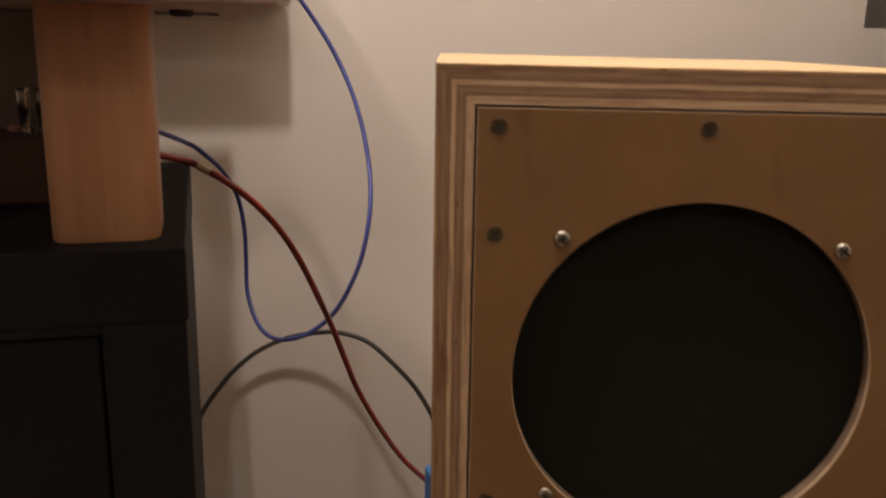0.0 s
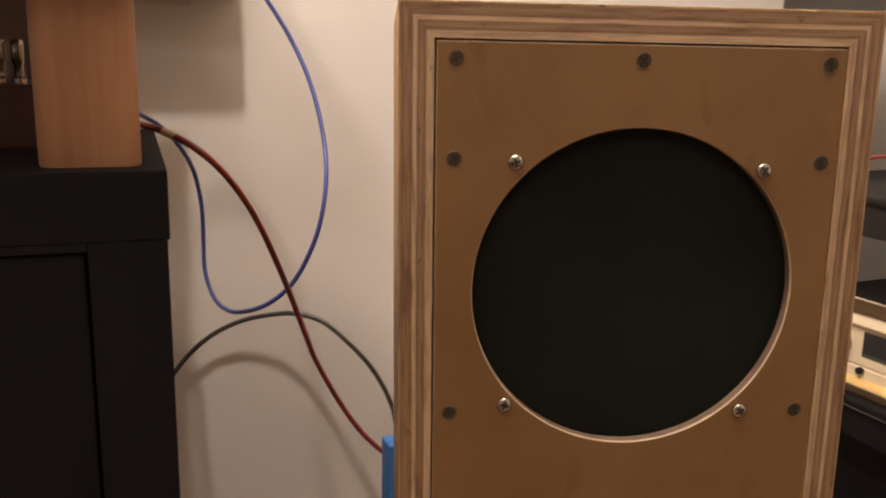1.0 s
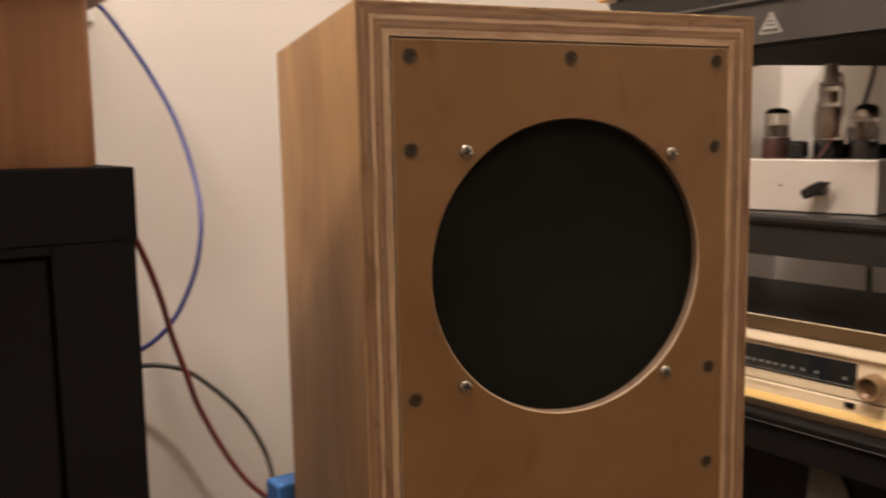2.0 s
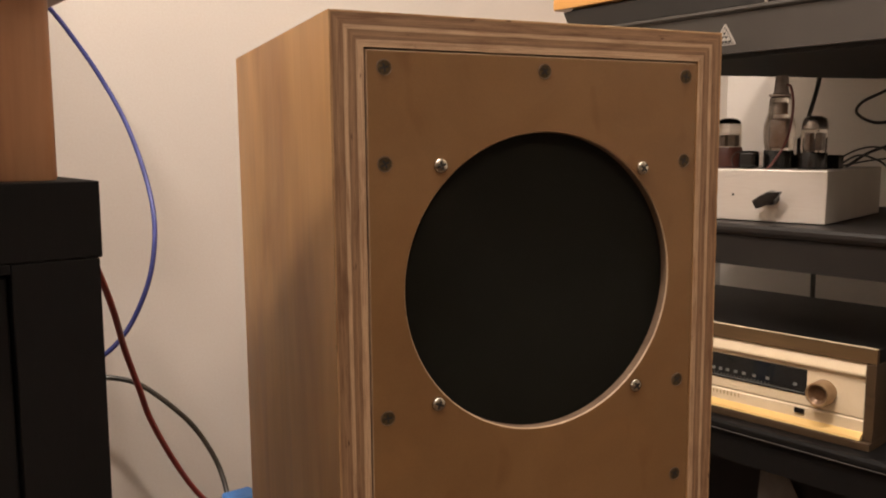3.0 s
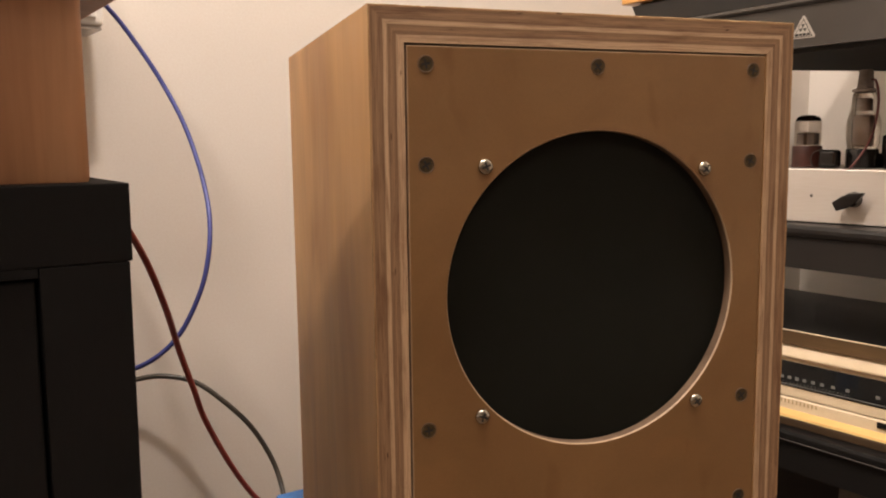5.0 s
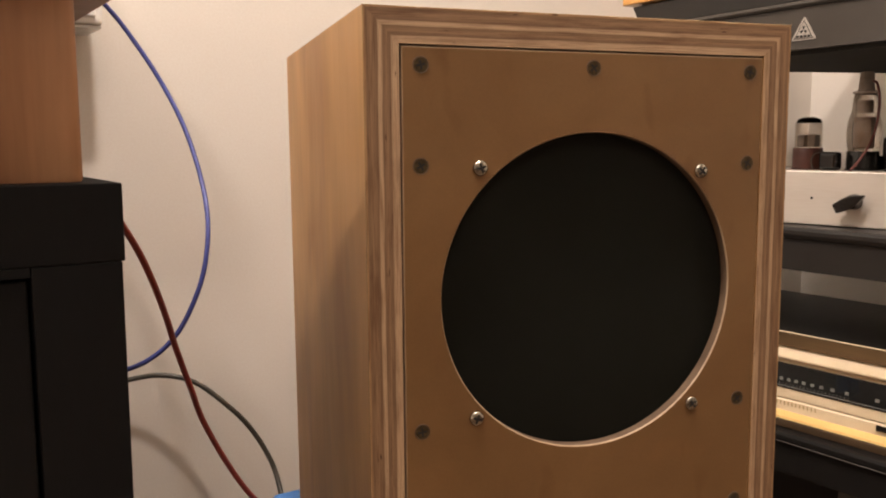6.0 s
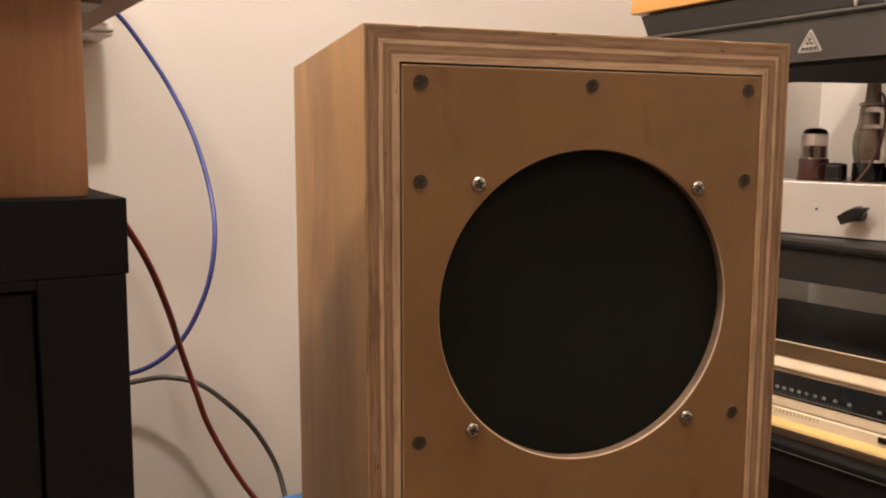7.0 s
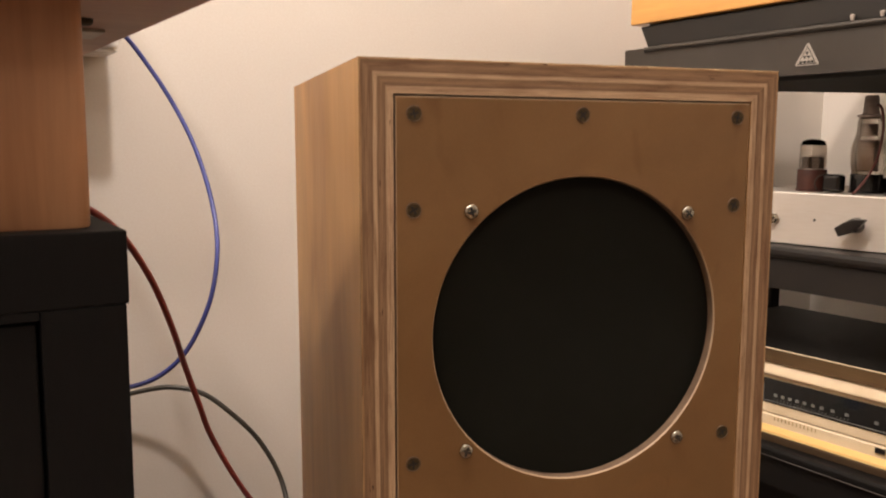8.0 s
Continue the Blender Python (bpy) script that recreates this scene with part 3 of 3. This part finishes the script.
cable("blue_cable", [(-0.19, 0.18, 0.556), (-0.150, 0.30, 0.5450), (-0.1143, 0.375, 0.5227), (-0.0997, 0.385, 0.5113), (-0.0840, 0.410, 0.4914), (-0.0716, 0.440, 0.4640), (-0.0659, 0.450, 0.4291), (-0.0652, 0.455, 0.3940),
                     (-0.0649, 0.452, 0.3657), (-0.0589, 0.435, 0.3434), (-0.0501, 0.405, 0.3376), (-0.0380, 0.370, 0.3443), (-0.0196, 0.352, 0.3543), (0.0006, 0.348, 0.3699), (0.0161, 0.346, 0.3933), (0.0295, 0.346, 0.4267), (0.0387, 0.358, 0.4663), (0.0415, 0.382, 0.5055), (0.0351, 0.406, 0.5515), (0.0202, 0.424, 0.5931), (-0.0009, 0.430, 0.6286), (-0.020, 0.428, 0.652), (-0.052, 0.415, 0.678), (-0.085, 0.36, 0.676), (-0.095, 0.34, 0.648)], 0.0021, M_BLUECABLE,
      "thin blue cable looping down from the wooden board")
cable("black_cable", [(-0.132, 0.531, 0.165), (-0.1144, 0.531, 0.208), (-0.0944, 0.531, 0.2365), (-0.0768, 0.531, 0.2565), (-0.0518, 0.530, 0.2755), (-0.0206, 0.527, 0.2889), (0.0110, 0.520, 0.2950), (0.0352, 0.511, 0.2964), (0.0634, 0.497, 0.2884),
                      (0.0908, 0.482, 0.2643), (0.1146, 0.4725, 0.2351), (0.1330, 0.465, 0.1980), (0.135, 0.445, 0.170), (0.126, 0.41, 0.14)], 0.0027, M_BLACKCABLE,
      "black cable arching in front of the wall")

tape = tagged(part("blue_terminal_box", block(0.0, 0.03, 0.0, 0.028, 0.0, 0.090, 0.003), M_TAPE, None, "bright blue tape-wrapped connector beside the plywood box", room(0.0965, 0.345, 0.112)), category="connector")


# ---------------------------------------------------------------- rack
ADOT, RDOT, TRI = (0.5751, 0.3570), (0.5881, 0.3049), (0.524, 0.320)


def on_rack(place, azimuth, z=0.0):
    """A frame with x to the viewer's side along a front, y into the rack."""
    return pose(place[0], place[1], z, 0, 0, azimuth - 90)


def rack():
    root = thing("equipment_rack", on_rack(ADOT, 18), "dark grey equipment rack with deep shelf fronts", "rack")
    front = -0.03
    for top, material in ((0.4455, M_GREYSHELF), (0.2165, M_BLACKSHELF)):
        y = front
        profile = [(y + 0.004, top), (y + 0.0015, top - 0.001), (y, top - 0.004), (y, top - 0.008), (y + 0.0015, top - 0.0115), (y + 0.005, top - 0.013), (y + 0.005, top - 0.0475), (y + 0.012, top - 0.0475),
                   (y + 0.012, top - 0.016), (0.35, top - 0.016), (0.35, top)]
        part("shelf", strip(profile, -0.285, 0.62), material, root, "dark shelf with a rounded front lip")
    part("trim_strip", block(-0.25, 0.62, front - 0.0008, front + 0.0012, 0.2051, 0.2058, 0.0002), M_DULLTRIM, root, "thin grey metal strip")
    part("shelf", block(-0.285, 0.62, front, 0.35, 0.03, 0.05, 0.002), M_BLACKSHELF, root)
    part("bridge", block(0.24, 0.62, -0.02, 0.35, 0.609, 0.625, 0.002), M_BLACKSHELF, root)
    for x, y, low, high in ((-0.24, 0.0, 0, 0.4290), (-0.272, 0.33, 0, 0.4290), (0.61, 0.0, 0, 0.609), (0.61, 0.33, 0, 0.609), (0.26, 0.33, 0.4457, 0.609)):
        part("post", block(x - 0.010, x + 0.010, y - 0.010, y + 0.010, low, high, 0.002), M_BLACKSHELF, root)


rack()


# ---------------------------------------------------------------- deck on the rack
def deck():
    root = thing("charcoal_deck", on_rack(TRI, 13), "charcoal plastic deck with a lipped front and a triangular warning sticker", "deck")
    bot, top = 0.6295, 0.6775
    profile = [(0.000, bot), (0.0, top - 0.0065), (-0.003, top - 0.0055), (-0.0042, top - 0.0034), (-0.003, top - 0.0010), (-0.001, top), (0.30, top), (0.30, bot + 0.006), (0.008, bot + 0.006), (0.008, bot)]
    part("body", strip(profile, -0.240, 0.55), M_DECK, root)
    end = []
    for k in range(7):
        a = radians(180 + 15 * k)
        end.append((-0.275 + 0.014 * math.cos(a), 0.016 + 0.014 * math.sin(a)))
    corner = bmesh.new()
    ring = end + [(-0.2402, 0.002), (-0.2402, 0.29), (-0.289, 0.29)]
    low, up = [corner.verts.new((x, y, bot + 0.004)) for x, y in ring], [corner.verts.new((x, y, top - 0.001)) for x, y in ring]
    corner.faces.new(low[::-1])
    corner.faces.new(up)
    for i in range(len(ring)):
        j = (i + 1) % len(ring)
        corner.faces.new((low[i], low[j], up[j], up[i]))
    bmesh.ops.recalc_face_normals(corner, faces=corner.faces[:])
    part("end_cap", corner, M_DECK, root, "rounded corner piece", smooth=True)
    for x in (0.048, 0.079):
        part("peg", turned([(0, 0.006), (0.0022, 0.0055), (0.0026, 0.0035), (0.0018, 0.002), (0.0018, 0), (0, 0)], 16), M_CAPMETAL, root, "small grey metal peg", pose(x, -0.0025, top), smooth=True)
    under = bmesh.new()
    outline = ((-0.232, 0.010), (0.55, 0.010), (0.55, 0.43), (-0.056, 0.43))
    low, up = [under.verts.new((x, y, bot - 0.0045)) for x, y in outline], [under.verts.new((x, y, bot + 0.0055)) for x, y in outline]
    under.faces.new(low[::-1])
    under.faces.new(up)
    for i in range(4):
        j = (i + 1) % 4
        under.faces.new((low[i], low[j], up[j], up[i]))
    bmesh.ops.recalc_face_normals(under, faces=under.faces[:])
    part("bottom_plate", under, M_SHADEBLACK, root, "black base plate")
    sticker = part("warning_sticker", prism([(-0.0130, -0.0108), (0.0130, -0.0108), (0.0139, -0.0092), (0.0010, 0.0115), (-0.0010, 0.0115), (-0.0139, -0.0092)], -0.0006, 0.0, 0), M_STICKER, root,
                   "silver triangular warning sticker", pose(-0.0016, -0.0001, 0.6492))
    part("border", prism([(-0.0112, -0.0096), (0.0112, -0.0096), (0.0, 0.0090)], -0.0008, -0.00062), M_SHADEBLACK, sticker, "dark printed outline")
    part("field", prism([(-0.0100, -0.0089), (0.0100, -0.0089), (0.0, 0.0076)], -0.0010, -0.00085), M_STICKER, sticker)
    for x in (-0.0066, -0.0022, 0.0022, 0.0066):
        part("bar", block(x - 0.0017, x + 0.0017, -0.0013, -0.00105, -0.0084, -0.0060), M_SHADEBLACK, sticker)
    for a in (0, 120, 240):
        part("ray", prism([(-0.0004, 0.0006), (0.0004, 0.0006), (0.0017, 0.0040), (-0.0017, 0.0040)], -0.0013, -0.00105), M_SHADEBLACK, sticker, "", pose(0, 0, -0.0010, 0, a, 0))


deck()


def record_player():
    root = thing("wooden_plinth", on_rack(TRI, 13), "orange varnished wooden plinth on a dark tapered base", "plinth")
    part("base", prism([(-0.2375, 0.6777), (0.50, 0.6777), (0.50, 0.7030), (-0.2515, 0.7030)], 0.001, 0.56, 0.001), M_DECKDARK, root, "dark grey tapered base")
    part("gasket", block(-0.245, 0.49, 0.01, 0.55, 0.7032, 0.7060), M_SHADEBLACK, root)
    part("plinth", block(-0.266, 0.50, -0.003, 0.56, 0.7062, 0.775, 0.0015), M_ORANGE, root, "orange varnished wood")


record_player()


# ---------------------------------------------------------------- valve amplifier
def amplifier():
    root = thing("valve_amplifier", on_rack(ADOT, 26), "small aluminium valve amplifier with three glass tubes", "amplifier")
    z0, z1 = 0.4465, 0.505
    part("chassis", block(-0.0950, 0.1030, 0.0, 0.215, z0, z1, 0.0012), M_ALU, root, "brushed aluminium chassis")
    knob = part("pointer_knob", turned([(0, 0.012), (0.006, 0.0118), (0.0075, 0.0105), (0.0085, 0.0), (0, 0)], 28), M_BAKELITE, root, "black pointer knob", pose(0.0452, -0.0004, 0.4735) @ FACING, smooth=True)
    grip = prism([(-0.0160, -0.0050), (-0.004, -0.0066), (0.006, -0.0056), (0.0165, -0.0008), (0.0165, 0.0008), (0.006, 0.0056), (-0.004, 0.0066), (-0.0160, 0.0050)], -0.018, -0.0105, 0.0010)
    part("pointer", grip, M_BAKELITE, knob, "", FACING.inverted() @ pose(0, 0, 0, 0, -28, 0))
    part("pilot_hole", turned([(0, 0.0002), (0.0014, 0.0002), (0.0015, 0), (0, 0)], 16), M_SHADEBLACK, root, "", pose(0, -0.0002, 0.4757) @ FACING)
    jack = part("toggle_switch", turned([(0, 0.005), (0.0045, 0.005), (0.0062, 0.0035), (0.0066, 0.0), (0, 0)], 6), M_CHROME, root, "plated toggle switch nut with a chrome lever", pose(-0.0465, -0.0004, 0.4745) @ FACING)
    part("lever", cord([(0, 0, 0.003), (0, 0.001, 0.008), (0, 0.0025, 0.013)], 0.0018, 10, 4), M_CHROME, jack, smooth=True)

    def tube(name, x, y, base_r, base_h, glass_profile, base_mat, cap_mat, cap_from, plates, label, plate=M_PLATE):
        base = part(name, turned([(0, base_h), (base_r * 0.97, base_h), (base_r, base_h - 0.001), (base_r, 0.002), (base_r * 1.08, 0.0015), (base_r * 1.08, 0), (0, 0)], 32), base_mat, root, label, pose(x, y, z1 + 0.0002), smooth=True)
        inner = [(max(r - 0.0007, 0.0), base_h + max(h - 0.0007, 0.0)) for r, h in glass_profile]
        env = part("envelope", turned([(r, base_h + h) for r, h in glass_profile] + inner[::-1], 36), M_GLASS, base, "clear glass", smooth=True)
        env.visible_shadow = False
        high = [(r - 0.0011, base_h + h - 0.0012) for r, h in glass_profile if h >= cap_from]
        high[-1] = (0, high[-1][1])
        getter = turned(high, 36)
        part("getter", getter, cap_mat, base, "mirror-like coating inside the top", smooth=True)
        for px, pw, ph, pz in plates:
            part("anode", block(px - pw / 2, px + pw / 2, -0.006, 0.006, base_h + pz, base_h + pz + ph, 0.0015), plate, base)
        top = max(ph + pz for _, _, ph, pz in plates)
        part("spacer", turned([(0, base_h + top + 0.0012), (glass_profile[1][0] * 0.62, base_h + top + 0.0012), (glass_profile[1][0] * 0.62, base_h + top), (0, base_h + top)], 24), M_MICA if plate is M_PLATE else plate, base)
        return base

    tube("small_tube", -0.0285, 0.050, 0.0160, 0.0245, [(0.0143, 0.0), (0.0145, 0.004), (0.0145, 0.024), (0.0140, 0.029), (0.0120, 0.0325), (0.007, 0.0345), (0.0, 0.035)], M_MAROON, M_GETTERDARK, 0.028,
         [(-0.0055, 0.0085, 0.0135, 0.001), (0.0055, 0.0085, 0.0135, 0.001)], "glass valve with a maroon base and dark getter")
    tube("small_tube", 0.0715, 0.050, 0.0150, 0.0190, [(0.0138, 0.0), (0.0142, 0.004), (0.0142, 0.027), (0.0138, 0.034), (0.0120, 0.0385), (0.007, 0.0410), (0.0, 0.0415)], M_BAKELITE, M_SMOKE, 0.027,
         [(-0.005, 0.007, 0.020, 0.002), (0.006, 0.007, 0.020, 0.002)], "glass valve with a black base and silver getter")
    big = tube("large_tube", 0.0285, 0.060, 0.0168, 0.0210, [(0.0150, 0.0), (0.0172, 0.009), (0.0180, 0.020), (0.0174, 0.031), (0.0144, 0.040), (0.0132, 0.045), (0.0130, 0.057), (0.0110, 0.0620), (0.006, 0.0648), (0.0, 0.0653)],
               M_BAKELITE, M_BIGPLATE, 0.0615, [(0.0, 0.0175, 0.033, 0.003)], "large bulbous glass valve with a top cap", M_BIGPLATE)
    part("upper_anode", turned([(0, 0.056), (0.006, 0.056), (0.0075, 0.054), (0.0075, 0.042), (0, 0.042)], 24), M_BIGPLATE, big, "", pose(0, 0, 0.0205), smooth=True)
    cap = part("top_cap", turned([(0, 0.0225), (0.0060, 0.0225), (0.0072, 0.021), (0.0082, 0.004), (0.0090, 0.0022), (0.0135, 0.0012), (0.0138, -0.0015), (0, -0.0015)], 28), M_CAPMETAL, big, "grey metal cap connector", pose(0, 0, 0.0850), smooth=True)
    part("cap_lead", cord([(0.006, -0.002, 0.012), (0.013, -0.006, 0.008), (0.0185, -0.012, -0.015), (0.017, -0.022, -0.05), (0.006, -0.034, -0.078), (-0.006, -0.045, -0.095), (-0.013, -0.050, -0.1055)], 0.0013, 10, 6), M_DULLRED, cap, "dull red lead", smooth=True)
    part("choke", block(-0.008, 0.012, 0.030, 0.048, z1, z1 + 0.0205, 0.004, 3), M_BAKELITE, root, "black rounded component")
    part("capacitor", block(0.045, 0.060, 0.070, 0.090, z1, z1 + 0.036, 0.002), M_BAKELITE, root, "dark capacitor")
    part("tagboard", block(0.010, 0.090, 0.082, 0.100, z1, z1 + 0.016, 0.001), M_BAKELITE, root)
    part("lead", cord([(-0.0125, 0.030, z1 + 0.001), (-0.015, 0.028, z1 + 0.010), (-0.011, 0.029, z1 + 0.018), (-0.003, 0.033, z1 + 0.0205)], 0.0009, 8, 6), M_BLACKCABLE, root, smooth=True)

    part("speaker_lead", cord([(-0.0955, 0.060, 0.486), (-0.110, 0.060, 0.4855), (-0.1457, 0.060, 0.4805), (-0.1614, 0.060, 0.4776), (-0.19, 0.065, 0.465), (-0.205, 0.07, 0.450)], 0.0022, 12, 6), M_REDCABLE, root, "red lead from the chassis side", smooth=True)


amplifier()


def loose_cable(name, points, radius, label, place=ADOT, az=26):
    tagged(part(name, cord(points, radius, 10, 8), M_BLACKCABLE, None, label, on_rack(place, az), smooth=True), category="cable", group="loose cables round the amplifier")


loose_cable("signal_lead", [(0.080, 0.110, 0.507), (0.100, 0.115, 0.520), (0.122, 0.10, 0.517), (0.140, 0.09, 0.507), (0.165, 0.11, 0.470), (0.19, 0.15, 0.4475)], 0.0012, "thin black lead trailing over the amplifier's edge")
loose_cable("signal_lead", [(0.090, 0.112, 0.507), (0.11, 0.14, 0.525), (0.15, 0.16, 0.540), (0.20, 0.17, 0.560), (0.26, 0.2, 0.55), (0.30, 0.22, 0.4475)], 0.0017, "black lead rising from the amplifier")
loose_cable("signal_lead", [(0.060, 0.150, 0.507), (0.085, 0.150, 0.524), (0.112, 0.135, 0.530), (0.135, 0.120, 0.523), (0.150, 0.130, 0.495), (0.17, 0.17, 0.4475)], 0.0011, "thin black lead arching over the amplifier's edge")
loose_cable("signal_lead", [(0.070, 0.170, 0.5065), (0.095, 0.175, 0.5125), (0.130, 0.18, 0.518), (0.18, 0.19, 0.527), (0.24, 0.21, 0.530), (0.28, 0.24, 0.4475)], 0.0011, "thin black lead lying across the amplifier's end")
loose_cable("power_cable", [(-0.060, 0.33, 0.645), (-0.061, 0.32, 0.61), (-0.066, 0.31, 0.5714), (-0.073, 0.30, 0.52), (-0.073, 0.30, 0.4470)], 0.0032, "black power cable hanging behind the amplifier", ADOT, 18)
loose_cable("power_cable", [(0.06, 0.33, 0.62), (0.030, 0.32, 0.603), (0.008, 0.31, 0.590), (0.006, 0.30, 0.575), (0.03, 0.30, 0.562), (0.07, 0.30, 0.56), (0.12, 0.31, 0.52), (0.14, 0.32, 0.4470)], 0.0021, "black power cable looped behind the amplifier", ADOT, 18)
loose_cable("power_cable", [(-0.075, 0.36, 0.45), (-0.074, 0.365, 0.38), (-0.072, 0.365, 0.30), (-0.07, 0.365, 0.225)], 0.0036, "black power cable hanging behind the rack shelf", ADOT, 18)


# ---------------------------------------------------------------- tuner
def tuner():
    root = thing("radio_tuner", on_rack(RDOT, 19.5), "vintage radio tuner with cream front, gold trim and walnut case", "radio")
    x0, x1, depth = -0.238, 0.1190, 0.25
    zb, zt = 0.2167, 0.324
    part("case_top", block(x0, x1, 0.0032, depth, zt - 0.0155, zt - 0.0006, 0.0012), M_BLACKSHELF, root, "black lacquered lid")
    part("case_rail", block(x0, x1, -0.004, 0.0030, zt - 0.0158, zt, 0.0008), M_RAIL, root, "golden brown front rail")
    part("rail_edge", block(x0, x1, -0.0046, -0.0020, zt + 0.0001, zt + 0.0011, 0.0003), M_CREAM, root, "thin pale edge line")
    part("case_bottom", block(x0, x1, -0.0105, depth, zb, zb + 0.009, 0.0012), M_WALNUT, root, "walnut case board")
    part("case_side", block(x1 - 0.0105, x1, -0.004, depth, zb + 0.0092, zt - 0.0160, 0.0010), M_WALNUT, root, "walnut case side")
    part("case_side", block(x0, x0 + 0.0105, -0.004, depth, zb + 0.0092, zt - 0.0160, 0.0010), M_WALNUT, root, "walnut case side")
    a, b = x0 + 0.0107, x1 - 0.0107
    front = part("front_plate", strip([(-0.0010, 0.3078), (-0.0050, 0.2965), (-0.0048, 0.2945), (0.0, 0.2912), (0.0, 0.2482), (0.02, 0.2482), (0.02, 0.3078)], a, b), M_CREAM, root, "cream enamelled front")
    part("lower_plate", strip([(0.0004, 0.2466), (-0.0010, 0.2452), (-0.0010, 0.2335), (0.02, 0.2335), (0.02, 0.2466)], a, b), M_CREAM, root, "cream lower strip")
    part("gold_ledge", strip([(-0.0012, 0.2335), (-0.0085, 0.2290), (-0.0095, 0.2262), (0.02, 0.2262), (0.02, 0.2335)], a, b), M_GOLD, root, "gold trim strip")
    dial = part("dial_window", block(-0.164, 0.0462, -0.0008, 0.004, 0.2592, 0.2883, 0.0004), M_DIAL, front, "black dial glass with pale markings")
    part("scale_line", block(-0.162, 0.0445, -0.0012, -0.0009, 0.2615, 0.2624), M_PRINT, root)
    for i, x in enumerate((-0.0835, -0.0745, -0.0655, -0.0565, -0.0475, -0.0375, -0.027, -0.0145, 0.0015, 0.0335)):
        part("marking", block(x - 0.0022, x + 0.0022, -0.0012, -0.0009, 0.2680, 0.2716), M_PRINT, root)
    for i in range(22):
        x = -0.085 + i * 0.0042
        part("tick", block(x - 0.0004, x + 0.0004, -0.0012, -0.0009, 0.2640, 0.2655), M_PRINT, root)
    part("needle", block(-0.0995, -0.0985, -0.0014, -0.0009, 0.2625, 0.2805), M_PRINT, root)
    for i in range(12):
        x = -0.083 + i * 0.0046
        part("lettering", block(x - 0.0007, x + 0.0007, -0.0013, -0.0009, 0.2400, 0.2442), M_GOLDPRINT, root)
    knob = part("tuning_knob", turned([(0, 0.0125), (0.0070, 0.0130), (0.0100, 0.0165), (0.0112, 0.0185), (0.0125, 0.0185), (0.0133, 0.0170), (0.0137, 0.0), (0, 0)], 40), M_BRONZE, root, "dished bronze and cream knob", pose(0.0655, -0.0004, 0.2680) @ FACING, smooth=True)
    dish = part("dish", turned([(0, 0.0128), (0.0068, 0.0132), (0.0098, 0.0164), (0.0101, 0.0167), (0.0101, 0.0160), (0.0068, 0.0126), (0, 0.0122)], 36), M_DISH, knob, "dark bronze hollow", smooth=True)
    twin = new("tuning_knob", knob.data)
    twin.parent, twin.matrix_local = root, pose(-0.1925, -0.0004, 0.2680) @ FACING
    hollow = new("dish", dish.data)
    hollow.parent = twin
    part("push_button", turned([(0, 0.006), (0.0036, 0.0058), (0.0042, 0.005), (0.0042, 0), (0, 0)], 24), M_BAKELITE, root, "round black button", pose(-0.1617, -0.0010, 0.2428) @ FACING, smooth=True)
    part("switch", block(0.0345, 0.0455, -0.0030, -0.001, 0.2385, 0.2445, 0.0006), M_BAKELITE, root, "small black slide switch")


tuner()


def lower_device():
    root = thing("black_component", on_rack(RDOT, 18), "glossy black audio component on the lowest shelf", "audio component")
    part("case", block(-0.24, 0.36, 0.03, 0.33, 0.0505, 0.168, 0.003), M_BLACKSHELF, root)
    part("fascia", block(-0.24, 0.36, 0.022, 0.0298, 0.054, 0.166, 0.001), M_BLACKSHELF, root)


lower_device()
# added flat piece that imitates a pale reflection in the component's glossy front
tagged(part("grey_reflection_patch", prism([(-0.004, 0.0), (0.046, 0.0), (0.042, 0.085), (0.020, 0.1170), (-0.0055, 0.1120)], 0.0, 0.0012), M_REFLECTION, None, "grey patch standing in for a reflection on the black component", on_rack(RDOT, 18) @ pose(-0.006, 0.002, 0.0507, -9, 0, 0)), category="card")
